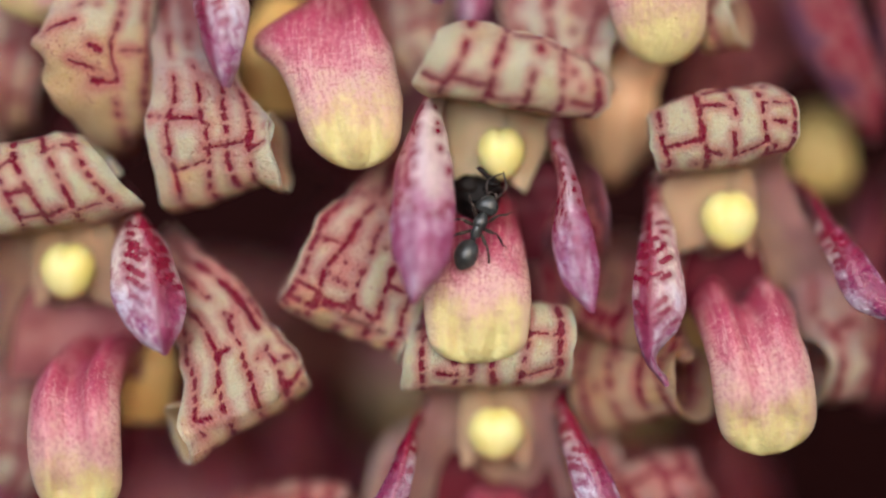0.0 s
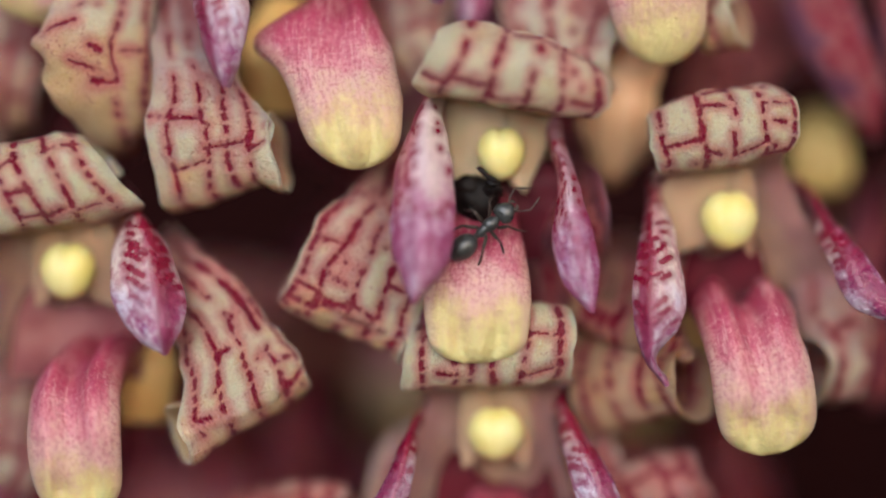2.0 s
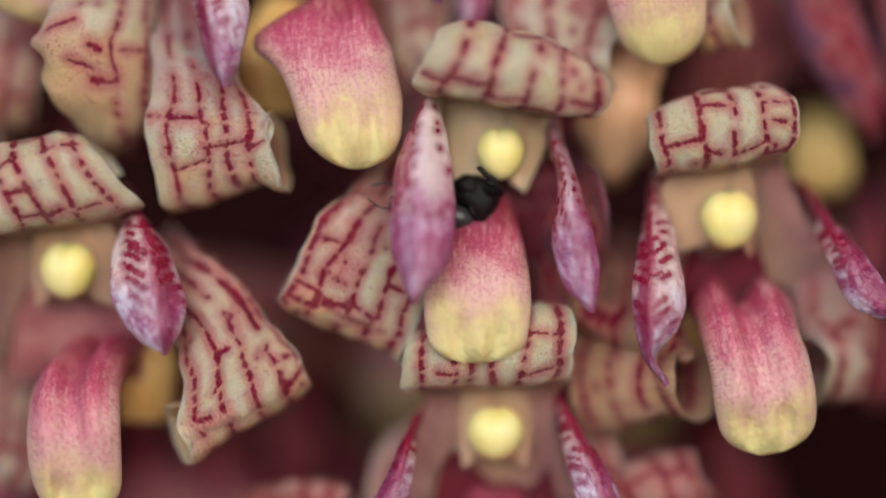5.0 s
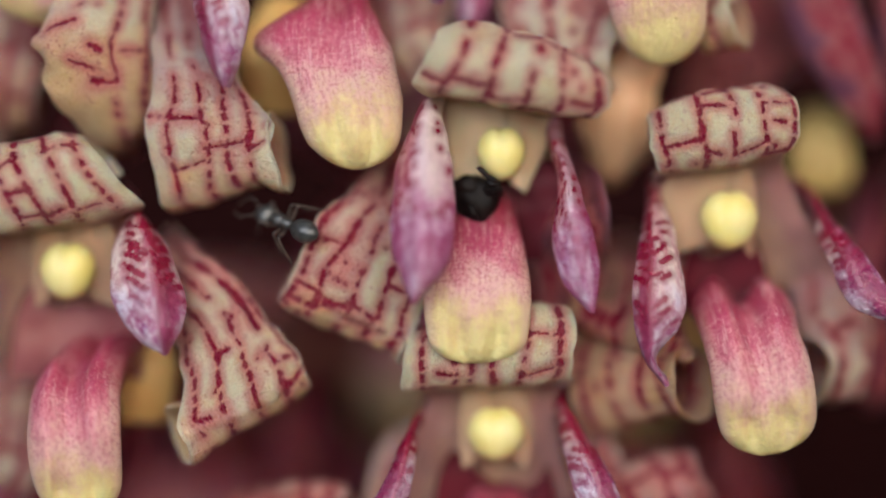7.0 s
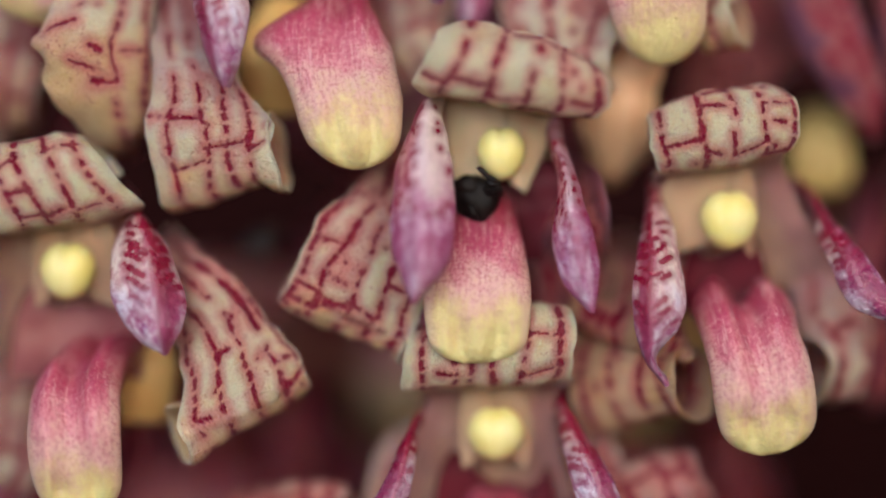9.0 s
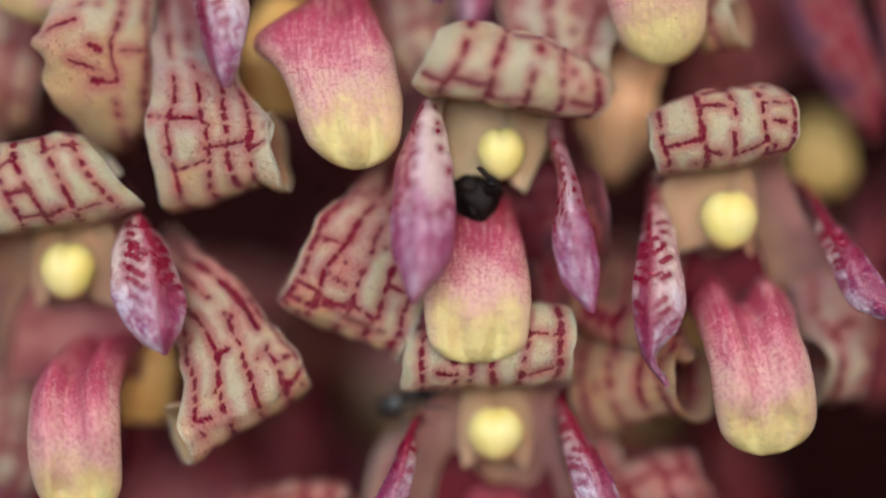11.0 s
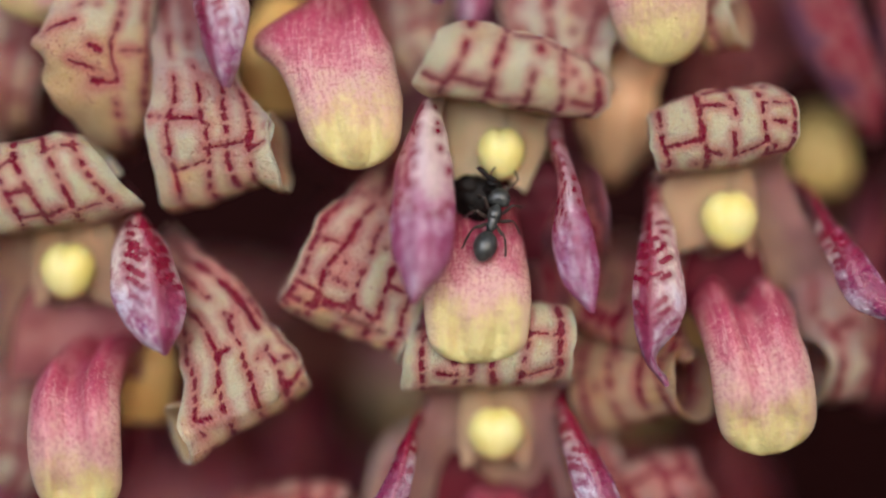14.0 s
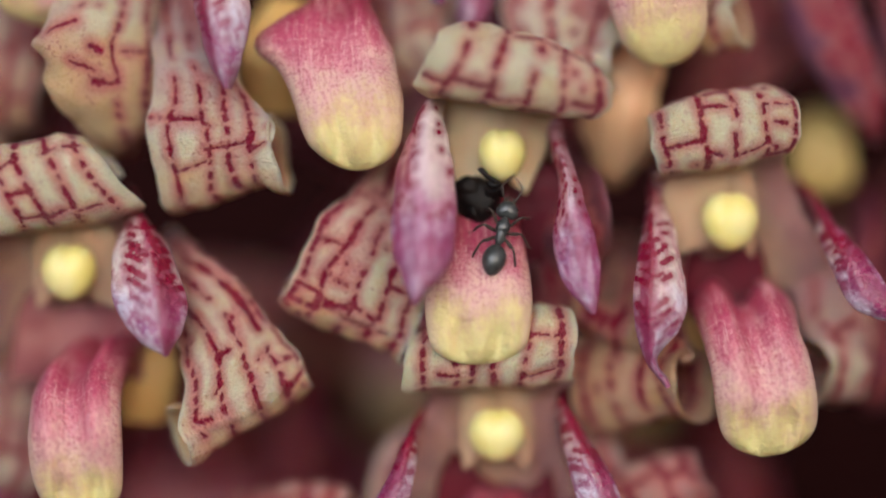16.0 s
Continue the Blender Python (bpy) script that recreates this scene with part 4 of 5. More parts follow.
def hanging_flower():
    """The highest flower; its lip, petals and rolled sepals hang low over the others."""
    f = flower((-4.93, 9.00, 11.03), "cream orchid flower with broad pink and yellow lip")
    dorsal(f, (-1.69, 0.50, 15.51), (-7.12, 0.50, 15.51), 1.3, 1.3,
           [(-3.79, 8.00, 10.49), (-2.65, 6.00, 11.76), (-2.16, 3.50, 13.53)], [(-5.97, 8.00, 10.49), (-6.92, 6.00, 11.76), (-7.15, 3.50, 13.53)], [-0.6, -0.9, -0.6, 0.0, 0.05], seed=26, mat=ROSE_SIDED)
    column(f, (-4.66, 3.50, 12.29), 1.0, 1.0)
    petal(f, [(-7.40, 4.00, 13.40), (-8.16, 2.00, 12.09), (-8.90, 0.20, 9.84), (-8.70, -0.60, 8.16), (-8.24, -0.80, 6.66), (-7.66, -0.70, 5.73)],
          [(-7.09, 4.00, 13.40), (-7.44, 2.00, 12.09), (-7.14, 0.20, 9.84), (-6.83, -0.60, 8.16), (-7.13, -0.80, 6.66), (-7.54, -0.70, 5.69)], 0.5, 27, 0.3, PETAL_LEFT, 0.22)
    petal(f, [(-1.99, 5.00, 13.54), (-1.74, 3.00, 12.22), (-1.51, 2.00, 10.65), (-1.00, 1.50, 9.38), (-0.18, 1.50, 8.81)],
          [(-1.77, 5.00, 13.65), (-1.12, 3.00, 12.22), (-0.29, 2.00, 10.65), (0.12, 1.50, 9.38), (0.02, 1.50, 8.81)], 0.4, 28)
    lip(f, [((-3.93, 6.00, 11.97), 0.9, 0.7), ((-3.78, 4.00, 10.26), 0.9, 0.75), ((-3.65, 2.20, 8.99), 0.95, 0.8), ((-3.67, 1.30, 8.01), 1.40, 0.85, 2.5), ((-3.68, 0.90, 7.41), 1.68, 0.9, 3.1), ((-3.64, 0.60, 6.78), 1.88, 0.9, 2.5),
            ((-3.57, 0.30, 5.84), 2.0, 0.9, 1.9), ((-3.28, 0.00, 4.78), 1.92, 0.85, 1.84), ((-3.04, -0.10, 3.85), 1.62, 0.75, 1.66), ((-2.95, 0.30, 2.87), 1.4, 0.55)], (1, 0, 0.05), 0.8, 29, 0.6)
    hinge(f, [(-6.70, 6.00, 9.20), (-7.54, 4.40, 7.37), (-7.24, 4.60, 5.07)], [(-5.21, 6.00, 9.20), (-5.11, 4.20, 7.14), (-5.34, 4.60, 5.07)])
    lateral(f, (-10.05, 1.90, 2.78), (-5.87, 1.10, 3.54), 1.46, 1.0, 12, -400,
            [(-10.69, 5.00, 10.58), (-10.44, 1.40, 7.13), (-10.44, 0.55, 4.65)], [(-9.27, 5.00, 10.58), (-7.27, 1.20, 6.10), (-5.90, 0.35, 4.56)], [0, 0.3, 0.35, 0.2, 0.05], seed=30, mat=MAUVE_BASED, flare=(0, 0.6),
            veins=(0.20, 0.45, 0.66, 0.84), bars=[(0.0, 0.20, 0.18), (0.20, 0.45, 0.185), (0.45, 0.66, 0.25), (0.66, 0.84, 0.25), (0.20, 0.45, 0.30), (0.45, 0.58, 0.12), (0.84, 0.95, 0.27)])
    lateral(f, (-2.00, 5.50, 6.60), (0.34, 5.00, 8.05), 0.9, 0.9, 30, -300,
            [(-4.01, 8.00, 10.05), (-3.07, 6.00, 9.42), (-2.51, 5.00, 8.05)], [(-3.14, 8.00, 11.79), (-0.51, 5.50, 11.49), (0.34, 5.00, 9.32)], [0, 0.4, 0.5, 0.3, 0.1], seed=31, mat=MOTTLED)


def corner_flower():
    f = flower((-14.84, 9.00, 13.68), "cream orchid flower with broad crimson-lined sepal")
    column(f, (-14.01, 3.50, 14.78), 1.0, 1.0)
    lip(f, [((-14.65, 7.00, 13.40), 1.0, 0.7), ((-14.30, 4.00, 12.14), 1.5, 0.8), ((-14.29, 2.60, 10.31), 1.7, 0.8), ((-14.87, 2.40, 9.26), 1.5, 0.7), ((-15.38, 3.00, 8.50), 1.2, 0.5)], (1, 0, 0), 0.5, 32)
    part("lateral_sepal", sheet([(-13.18, 5.00, 12.69), (-13.53, 2.40, 9.67), (-14.35, 0.70, 8.18), (-14.71, 0.20, 7.43), (-14.38, 0.40, 6.65), (-14.36, 0.80, 5.87), (-13.76, 1.60, 4.91), (-12.87, 2.80, 4.04), (-12.23, 4.20, 3.75)],
                                [(-10.75, 5.00, 12.69), (-10.47, 2.60, 9.69), (-10.46, 1.90, 8.29), (-10.47, 1.70, 7.36), (-10.49, 1.70, 6.44), (-10.54, 1.90, 5.53), (-10.68, 2.40, 4.64), (-10.96, 3.20, 3.96), (-11.39, 4.20, 3.58)],
                                [0, 0.3, 0.5, 0.6, 0.7, 0.7, 0.6, 0.4, 0.2], 0.3, 65, 120, 0.2, 33, 0.0, 0.3, (-0.5, 0.0), (0.66, 0.92),
                                [(0.66, 0.92, 0.42), (0.13, 0.32, 0.33), (0.28, 0.46, 0.47), (0.45, 0.55, 0.40), (0.45, 0.60, 0.55)]), FLANK, f)
    lateral(f, (-18.02, 6.00, 6.21), (-15.24, 6.00, 5.79), 1.4, 1.3, 30, -300,
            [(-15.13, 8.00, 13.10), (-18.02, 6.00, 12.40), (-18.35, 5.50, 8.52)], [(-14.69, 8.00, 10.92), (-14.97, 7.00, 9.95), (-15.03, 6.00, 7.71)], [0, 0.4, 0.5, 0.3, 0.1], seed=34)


def top_flower():
    f = flower((8.06, 9.00, 13.68), "cream orchid flower with short yellow-tipped lip")
    column(f, (7.61, 3.50, 14.78), 1.0, 1.0)
    lip(f, [((7.90, 7.00, 13.61), 1.1, 0.7), ((7.69, 4.00, 12.35), 1.6, 0.8), ((7.60, 2.60, 11.59), 1.7, 0.85), ((7.55, 1.60, 10.81), 1.8, 0.9), ((7.57, 1.10, 9.94), 1.8, 0.9), ((7.63, 0.80, 9.10), 1.78, 0.85),
            ((7.85, 1.00, 7.91), 1.60, 0.7), ((8.14, 1.60, 6.70), 1.3, 0.5)], (1, 0, 0), 0.5, 35)
    lateral(f, (9.43, 3.00, 8.08), (10.70, 2.60, 8.46), 0.9, 1.0, 30, -340,
            [(8.54, 7.00, 13.40), (9.11, 4.00, 11.72), (9.24, 2.20, 9.86)], [(8.76, 7.00, 14.69), (10.50, 4.00, 12.56), (10.95, 1.80, 10.02)], [0, 0.4, 0.4, 0.2, 0.05], seed=36, flare=(0, 0.3), veins=(0.5,), bars=[])
    part("lateral_sepal", sheet([(5.95, 7.00, 11.67), (5.41, 5.00, 8.05), (4.92, 4.60, 5.28), (5.42, 5.20, 3.30), (6.11, 6.00, 3.01)],
                                [(7.68, 7.00, 11.67), (8.14, 4.40, 8.00), (8.00, 4.20, 5.68), (7.52, 5.00, 3.30), (6.75, 6.00, 2.97)],
                                [0, 0.6, 0.9, 0.8, 0.4], 0.3, 23, 50, 0.2, 37, 0.0, 0.3), AMBER, f)
    lateral(f, (2.43, 4.20, 7.35), (6.33, 3.00, 6.95), 0.8, 0.7, 30, -300,
            [(6.39, 7.00, 14.26), (2.45, 5.00, 12.70), (2.11, 3.80, 9.20)], [(7.25, 7.00, 12.53), (6.19, 4.00, 10.47), (6.50, 2.60, 8.25)], [0, 0.4, 0.4, 0.2, 0.1], seed=38, mat=SPECKLED, flare=(0, 0.4), veins=(0.12, 0.45, 0.8), bars=[], dots=2.2)
    petal(f, [(0.98, 6.00, 12.83), (0.44, 4.00, 10.89), (0.33, 3.20, 9.14), (0.64, 3.20, 8.14)], [(1.62, 6.00, 12.83), (1.90, 4.00, 10.89), (1.82, 3.20, 9.14), (1.37, 3.20, 8.10)], 0.4, 39)


def far_flower():
    f = flower((14.89, 12.00, 10.92), "purple and yellow orchid flower deep in the cluster")
    column(f, (14.30, 8.00, 10.92), 1.0, 1.0)
    lip(f, [((15.37, 14.00, 5.00), 0.7, 0.7), ((14.87, 10.50, 4.76), 1.0, 0.8), ((14.64, 8.80, 4.31), 1.1, 0.9), ((14.59, 8.20, 3.41), 1.25, 0.85), ((14.62, 8.40, 2.10), 1.2, 0.55)], (1, 0, 0), 0.3, 51, mat=OCHRE_LIP)
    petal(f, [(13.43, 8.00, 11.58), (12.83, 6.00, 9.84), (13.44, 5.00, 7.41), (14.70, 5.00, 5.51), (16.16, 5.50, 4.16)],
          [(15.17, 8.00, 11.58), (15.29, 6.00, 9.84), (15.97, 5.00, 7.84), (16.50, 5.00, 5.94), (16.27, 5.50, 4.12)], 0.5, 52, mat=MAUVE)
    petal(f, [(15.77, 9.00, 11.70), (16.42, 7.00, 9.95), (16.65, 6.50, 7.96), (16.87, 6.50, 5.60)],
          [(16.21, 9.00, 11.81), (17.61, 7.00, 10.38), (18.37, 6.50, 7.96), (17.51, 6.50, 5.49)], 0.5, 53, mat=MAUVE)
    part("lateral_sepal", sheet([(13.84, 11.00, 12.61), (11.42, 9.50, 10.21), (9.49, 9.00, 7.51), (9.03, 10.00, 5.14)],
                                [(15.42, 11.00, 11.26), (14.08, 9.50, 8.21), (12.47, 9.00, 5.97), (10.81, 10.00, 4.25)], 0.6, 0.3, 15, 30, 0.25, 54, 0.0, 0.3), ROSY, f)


for build in (far_flower, middle_flower, lower_flower, upright_flower, side_flower, hanging_flower, corner_flower, top_flower):
    build()


def back_flower():
    """A whole flower for the deeper rows, built round its own column."""
    f = flower((0, 6, 0), "shaded cream and crimson orchid flower deep in the cluster")
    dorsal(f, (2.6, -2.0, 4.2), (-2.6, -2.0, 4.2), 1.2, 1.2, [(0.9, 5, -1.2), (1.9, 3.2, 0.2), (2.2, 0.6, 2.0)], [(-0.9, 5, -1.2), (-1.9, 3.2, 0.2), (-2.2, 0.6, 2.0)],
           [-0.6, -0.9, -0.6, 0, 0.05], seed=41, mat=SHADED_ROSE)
    column(f, (0, 0, 0), 1.0, 1.0)
    for k in (-1, 1):
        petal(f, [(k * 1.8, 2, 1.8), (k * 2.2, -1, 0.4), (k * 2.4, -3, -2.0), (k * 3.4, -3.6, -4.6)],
              [(k * 1.9, 2, 1.9), (k * 3.2, -1, 0.6), (k * 4.2, -3, -1.8), (k * 3.5, -3.6, -4.7)], 0.4 * k, 42 + k, mat=SHADED_WINE)
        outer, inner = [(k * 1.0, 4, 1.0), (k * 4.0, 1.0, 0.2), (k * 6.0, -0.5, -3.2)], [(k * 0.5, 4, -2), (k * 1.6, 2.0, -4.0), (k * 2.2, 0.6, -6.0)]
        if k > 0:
            lateral(f, (2.6, 0.8, -7.4), (6.2, 0.2, -5.2), 0.9, 0.9, 20, -320, inner, outer, [0, 0.5, 0.5, 0.3, 0.1], seed=44, mat=SHADED_WINE)
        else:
            lateral(f, (-6.2, 0.2, -5.2), (-2.6, 0.8, -7.4), 0.9, 0.9, 20, -320, outer, inner, [0, 0.5, 0.5, 0.3, 0.1], seed=45, mat=SHADED_WINE)
    lip(f, [((0, 4.5, -2.0), 0.9, 0.7), ((0, 2.0, -1.9), 1.4, 0.8), ((0.1, -0.6, -3.2), 1.7, 0.9), ((0.1, -2.0, -5.4), 1.75, 0.85), ((0, -2.2, -7.0), 1.6, 0.7), ((0, -1.8, -8.2), 1.3, 0.5)],
        (1, 0, 0), 0.6, 46, 0.2)
    return f


first_back = back_flower()


def beside(mid, turn=0.0, lean=0.0, tip=0.0):
    """A pose that sets a deeper flower's column at a place."""
    m = Matrix.Translation(ORIGIN + Vector(mid) * MM) @ pose(0, 0, 0, tip, lean, turn)
    return m @ Matrix.Translation(Vector((0, 6, 0)) * MM)


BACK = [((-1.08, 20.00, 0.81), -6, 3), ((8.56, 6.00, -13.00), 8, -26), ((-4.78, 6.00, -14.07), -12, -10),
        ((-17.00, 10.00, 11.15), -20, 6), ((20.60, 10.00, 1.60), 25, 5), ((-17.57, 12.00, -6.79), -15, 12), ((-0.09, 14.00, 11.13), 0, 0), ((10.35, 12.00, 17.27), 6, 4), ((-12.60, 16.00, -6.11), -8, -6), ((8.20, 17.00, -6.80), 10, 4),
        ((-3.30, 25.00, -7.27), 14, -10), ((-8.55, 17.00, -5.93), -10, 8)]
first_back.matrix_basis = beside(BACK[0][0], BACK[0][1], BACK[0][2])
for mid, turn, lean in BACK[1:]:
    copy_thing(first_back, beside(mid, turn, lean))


# ---- the black insect stuck in the throat ----
def stuck_insect():
    b = thing("insect", (1.25, 1.00, 1.84), "motionless glossy black insect lodged under the column", "insect")

    def lump(x, y, z):
        n = noise.noise(Vector((x, y, z)) * 1.7) * 0.16
        return x * (1 + 0.30 * z + n), y * (1 + n), z * (1 + n) - 0.18 * abs(x)
    part("abdomen", ball((1.22, 1.20, 1.78), 0.84, 0.7, 0.86, lump, 36, 26), BLACK, b)
    part("head", ball((1.80, 0.60, 2.10), 0.34, 0.3, 0.24, lump), BLACK, b)
    part("thorax", ball((0.88, 0.90, 2.24), 0.48, 0.4, 0.42, lump), BLACK, b)
    part("wing", sheet([(1.18, 0.10, 2.86), (1.42, 0.05, 2.62), (1.72, 0.05, 2.38)], [(1.34, 0.15, 2.74), (1.62, 0.10, 2.62), (1.98, 0.15, 2.40)], 0.1, 0.06, 9, 16, 0.03, 71), BLACK, b)
    for pts in ([(1.60, 0.10, 2.40), (1.80, 0.00, 2.28), (2.04, 0.10, 2.36)],
                [(1.73, 0.30, 2.07), (1.98, 0.20, 2.20), (2.10, 0.50, 1.88)], [(0.97, 0.50, 1.55), (1.13, 0.50, 1.20), (1.33, 0.90, 1.00)]):
        part("leg", tube(pts, [0.13, 0.10, 0.05], 8, 12), BLACK, b)


stuck_insect()


# ---- the ant; its body lies along +y with its back up (+z) ----
def ant():
    a = thing("ant", (0, 0, 0), "small grey-black ant walking over the flowers", "ant")

    def body(name, made, mat, parent=a, label=""):
        return part(name, made, mat, parent, label)

    def egg(x, y, z):
        return x * (1 - 0.22 * y), y, z * (1 - 0.15 * y)
    body("gaster", join(ball((0, -1.06, 0.08), 0.42, 0.57, 0.39, lambda x, y, z: (x * (1 - 0.16 * max(0, -y) ** 2), y * (1 + 0.05 * max(0, -y) ** 3), z * (1 - 0.15 * max(0, -y) ** 2)), 32, 24),
                        *[ball((0, -1.06 - 0.20 * k, 0.08), 0.416 - 0.035 * k * k, 0.045, 0.386 - 0.035 * k * k, None, 28, 8) for k in (-1, 0, 1, 2)]), GREY)
    body("petiole", join(ball((0, -0.46, -0.02), 0.08, 0.16, 0.09), ball((0, -0.46, 0.10), 0.12, 0.05, 0.16)), GREY)
    body("thorax", join(ball((0, 0.24, 0.10), 0.25, 0.34, 0.24, egg), ball((0, 0.00, 0.08), 0.19, 0.36, 0.19), ball((0, -0.20, 0.03), 0.19, 0.24, 0.18)), GREY)
    body("neck", tube([(0, 0.44, 0.06), (0, 0.62, 0.05)], [0.10, 0.09], 10, 6), GREY)
    head = body("head", ball((0, 0.88, 0.05), 0.39, 0.37, 0.27, lambda x, y, z: (x * (1 - 0.26 * y) * (1 + 0.06 * (y < -0.6)), y + 0.12 * math.exp(-(x / 0.3) ** 2) * (y < -0.5), z), 32, 24), GREY)
    for k in (-1, 1):
        body("eye", ball((k * 0.31, 0.90, 0.15), 0.06, 0.085, 0.06), BLACK, head)
        body("mandible", tube([(k * 0.16, 1.18, 0.0), (k * 0.15, 1.32, -0.02), (k * 0.02, 1.39, -0.02)], [0.07, 0.06, 0.02], 8, 10), SHIN, head)
    swing = []

    def limb(name, hip, pts, radii, phase, sweep):
        """A limb with its own hinge at the hip."""
        ob = part(name, tube([np.array(p) - np.array(hip) for p in pts], radii, 8, 26), SHIN, None)
        ob.data.transform(Matrix.Translation(-ORIGIN))
        ob.parent = a
        ob.location = Vector(hip) * MM
        swing.append((ob, hip, phase, sweep))
    for k in (-1, 1):
        limb("antenna", (k * 0.12, 1.10, 0.14), [(k * 0.12, 1.10, 0.14), (k * 0.30, 1.32, 0.30), (k * 0.42, 1.58, 0.36), (k * 0.42, 1.70, 0.28), (k * 0.30, 1.94, 0.14), (k * 0.14, 2.20, 0.04)],
             [0.030, 0.027, 0.027, 0.030, 0.034, 0.030], 1.3 * k, 14)
        for i, (y, fx, fy) in enumerate(((0.34, 0.60, 0.62), (0.06, 0.84, -0.16), (-0.16, 0.70, -0.86))):
            hip = (k * 0.13, y, -0.04)
            coxa = (k * 0.24, y + 0.05 * fy, -0.08)
            knee = (k * (0.16 + 0.62 * fx), y + 0.50 * fy, 0.34)
            shin = (k * (0.16 + 0.90 * fx), y + 0.86 * fy, -0.16)
            foot = (k * (0.16 + 1.00 * fx), y + 1.06 * fy, -0.46)
            toe = (k * (0.16 + 1.22 * fx), y + 1.30 * fy, -0.52)
            thigh = tuple(0.5 * (p + q) for p, q in zip(coxa, knee))
            limb("leg", hip, [hip, coxa, thigh, knee, shin, foot, toe], [0.075, 0.06, 0.068, 0.042, 0.046, 0.026, 0.016], math.pi * ((i + (k > 0)) % 2), 12)
    return a, swing


ANT, SWINGS = ant()


def crawl(tail, head):
    """The ant's pose from where its gaster and its head are, its back to the open side."""
    g, h = Vector(tail), Vector(head)
    way = (h - g).normalized()
    up = Vector((0, -1, 0.25))
    up = (up - way * up.dot(way)).normalized()
    m = Matrix((way.cross(up), way, up)).transposed().to_4x4()
    return Matrix.Translation(ORIGIN + (g * 0.45 + h * 0.55) * MM) @ m


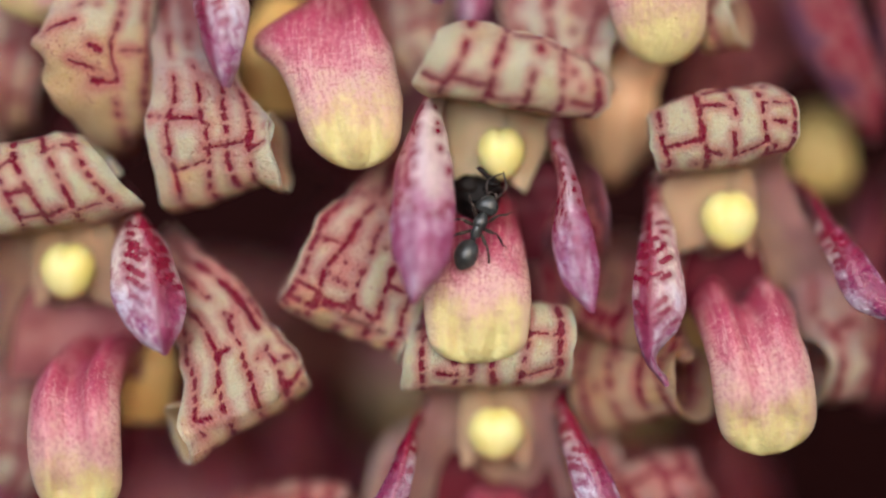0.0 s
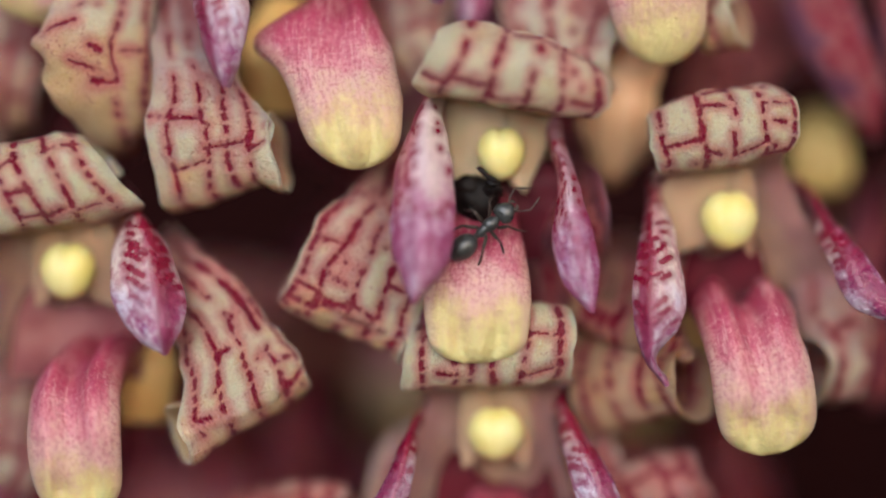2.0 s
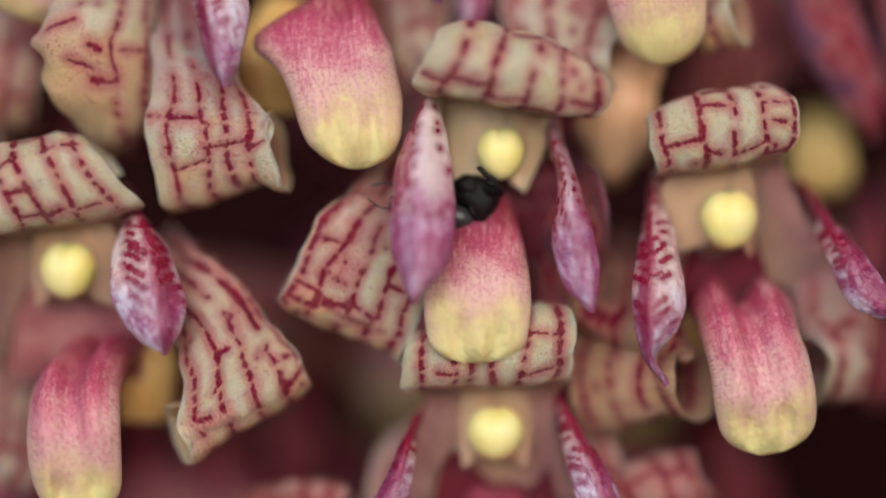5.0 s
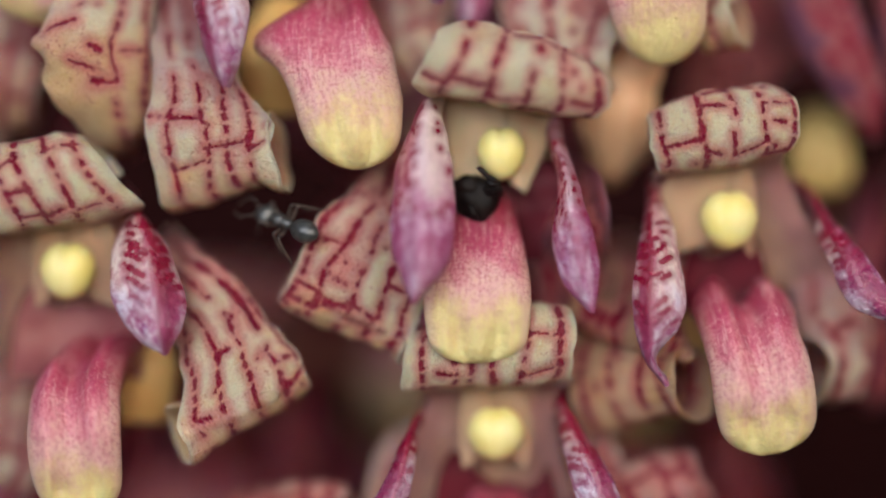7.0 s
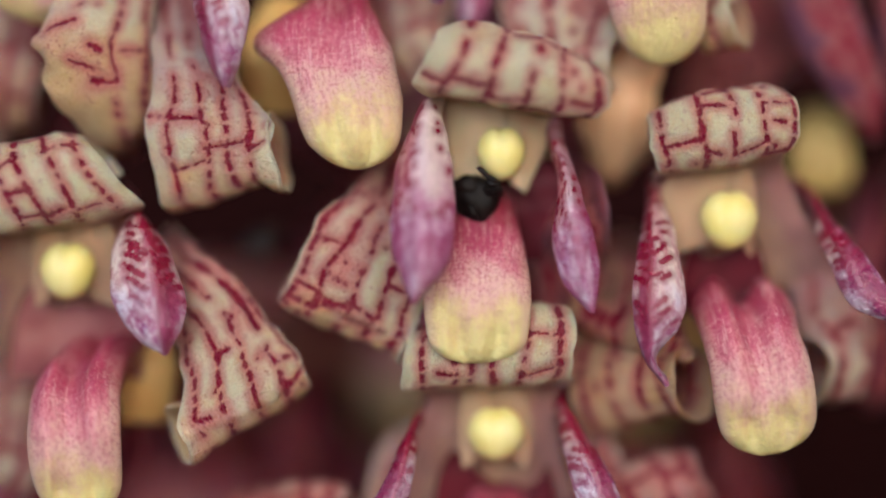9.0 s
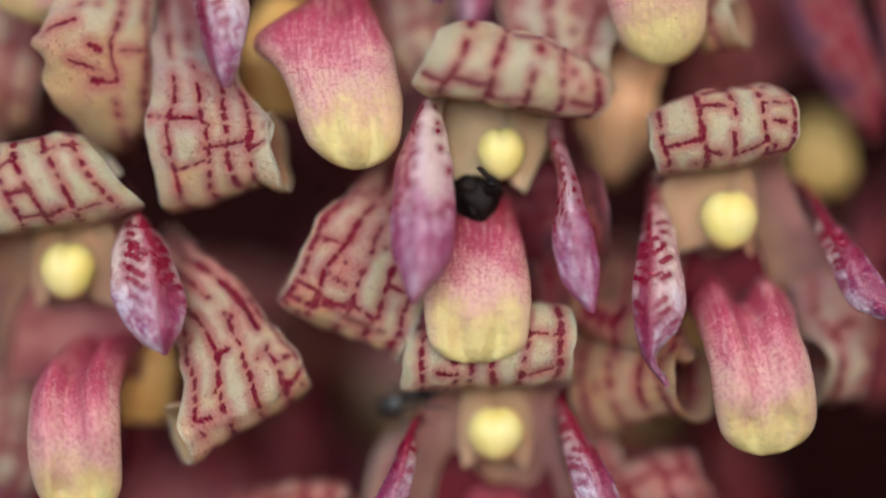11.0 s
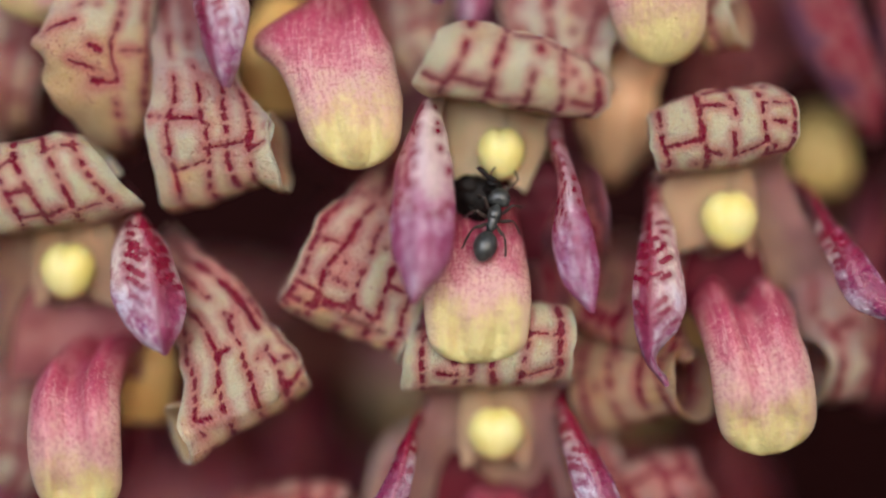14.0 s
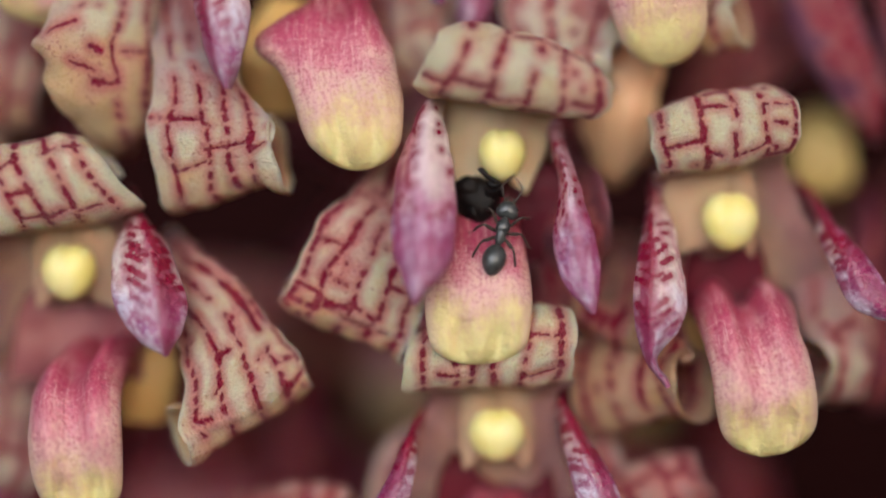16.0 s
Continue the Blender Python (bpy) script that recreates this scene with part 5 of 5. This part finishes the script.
def motions():
    walk(ANT, [
        (0.0, crawl((0.75, -0.60, -0.36), (1.64, -0.20, 1.64))), (0.3, crawl((0.70, -0.60, -0.40), (1.54, -0.20, 1.56))), (0.6, crawl((0.72, -0.60, -0.36), (1.62, -0.20, 1.46))),
        (0.9, crawl((0.68, -0.60, -0.36), (1.52, -0.20, 1.70))), (1.2, crawl((0.77, -0.60, -0.40), (1.92, -0.20, 1.26))), (1.5, crawl((0.77, -0.60, -0.36), (2.06, -0.20, 1.16))),
        (1.8, crawl((0.62, -0.60, -0.30), (2.09, -0.30, 1.16))), (2.0, crawl((0.68, -0.50, 0.02), (2.21, -0.30, 1.30))), (2.2, crawl((0.76, -0.50, 0.14), (2.43, -0.30, 1.34))),
        (2.4, crawl((0.74, -0.40, 0.34), (2.47, -0.30, 1.30))), (2.6, crawl((0.62, -0.40, 0.30), (2.39, -0.30, 1.02))), (2.8, crawl((0.50, -0.30, 0.22), (2.25, -0.30, 0.70))),
        (3.0, crawl((0.38, -0.20, 0.30), (2.17, -0.30, 0.34))), (3.2, crawl((0.32, -0.20, -0.04), (2.05, -0.30, 0.76))), (3.4, crawl((0.26, -0.30, -0.32), (1.61, -0.30, 0.94))),
        (3.6, crawl((0.44, -0.50, -0.46), (1.24, -0.20, 1.44))), (3.8, crawl((0.56, -0.60, -0.60), (1.10, -0.20, 1.32))), (4.0, crawl((0.95, -0.60, -0.83), (0.88, -0.10, 1.20))),
        (4.2, crawl((1.47, -0.60, -0.42), (0.98, 0.20, 1.66))), (4.6, crawl((1.32, 0.20, 0.42), (-0.28, 0.40, 1.63))), (5.2, crawl((0.12, 0.80, 1.23), (-1.89, 0.60, 1.63))),
        (5.8, crawl((-1.19, 0.60, 1.03), (-3.19, 0.20, 1.62))), (6.3, crawl((-2.65, -0.30, 0.74), (-4.52, -0.30, 1.46))), (6.5, crawl((-3.53, -0.20, 0.74), (-5.50, 0.00, 1.50))),
        (6.7, crawl((-3.94, -0.10, 0.74), (-5.86, 0.30, 1.26))), (7.0, crawl((-4.78, 0.00, 0.56), (-6.41, 1.20, 1.24))), (7.2, crawl((-4.92, 0.00, 0.26), (-6.45, 1.20, 1.16))),
        (7.5, crawl((-4.40, -0.10, -0.02), (-6.30, 0.60, 1.03))), (7.7, crawl((-4.56, 0.00, 0.02), (-6.42, 0.80, 0.50))), (8.0, crawl((-5.30, 0.30, 0.12), (-6.56, 1.70, 0.55))),
        (8.2, crawl((-5.62, 1.00, 0.18), (-6.67, 2.60, 0.43))), (8.4, crawl((-5.75, 2.00, 0.41), (-6.67, 3.80, 0.65))), (8.6, crawl((-5.96, 3.10, 0.41), (-6.76, 5.00, 0.70))),
        (8.8, crawl((-6.38, 4.40, 0.31), (-7.16, 6.40, 0.49))), (9.1, crawl((-6.82, 6.80, 0.11), (-7.30, 8.80, -0.11))), (9.6, crawl((-6.93, 9.20, -1.30), (-6.29, 9.60, -2.64))),
        (10.2, crawl((-5.35, 8.60, -3.93), (-3.99, 7.40, -5.39))), (10.8, crawl((-3.06, 5.60, -5.93), (-1.34, 4.20, -5.42))), (11.1, crawl((-1.47, 1.60, -5.52), (0.12, 0.20, -4.55))),
        (11.3, crawl((-0.58, -0.60, -4.89), (0.67, -1.40, -3.72))), (11.4, crawl((-0.28, -0.80, -4.60), (0.63, -1.80, -3.10))), (11.6, crawl((0.00, -0.90, -4.38), (0.70, -1.90, -2.52))),
        (11.7, crawl((0.43, -1.60, -3.71), (0.94, -1.70, -1.79))), (11.8, crawl((0.71, -1.70, -3.02), (0.79, -1.40, -0.93))), (12.0, crawl((0.67, -1.60, -2.04), (0.99, -1.10, 0.02))),
        (12.2, crawl((0.91, -1.10, -0.97), (1.15, -0.50, 1.09))), (12.3, crawl((0.95, -0.70, -0.50), (1.28, -0.20, 1.58))), (12.5, crawl((1.19, -0.50, -0.04), (1.69, 0.30, 1.67))),
        (12.7, crawl((1.15, -0.50, -0.12), (1.68, 0.20, 1.62))), (13.0, crawl((1.43, -0.50, 0.04), (1.96, 0.20, 1.76))), (13.5, crawl((1.51, -0.50, -0.04), (1.96, 0.10, 1.86))),
        (14.0, crawl((1.47, -0.50, 0.04), (2.02, 0.20, 1.82))), (14.5, crawl((1.51, -0.50, -0.06), (2.04, 0.20, 1.70))), (15.0, crawl((1.51, -0.50, -0.10), (2.04, 0.20, 1.70))),
        (15.5, crawl((1.63, -0.50, -0.18), (2.12, 0.10, 1.58))), (16.0, crawl((1.77, -0.50, -0.30), (2.24, 0.10, 1.34)))])
    phase, rows, last = 0.0, [], None
    for i in range(161):
        t = i / 10
        scene.frame_set(frame(t))
        p = ANT.matrix_world.translation / MM
        step_len = 0.0 if last is None else (p - last).length
        last = p
        phase += min(2.2, 2.6 * step_len)
        rows.append((t, phase, 0.35 + min(1.0, 6 * step_len)))
    scene.frame_set(1)
    for ob, hip, off, sweep in SWINGS:
        keys = []
        for t, ph, amp in rows:
            if sweep > 12:
                keys.append((t, pose(*(c * MM for c in hip), 8 * math.sin(2.9 * t + off), 0, sweep * math.sin(4.3 * t + 2 * off))))
            else:
                keys.append((t, pose(*(c * MM for c in hip), 0, 0, sweep * amp * math.sin(ph + off))))
        walk(ob, keys)


motions()
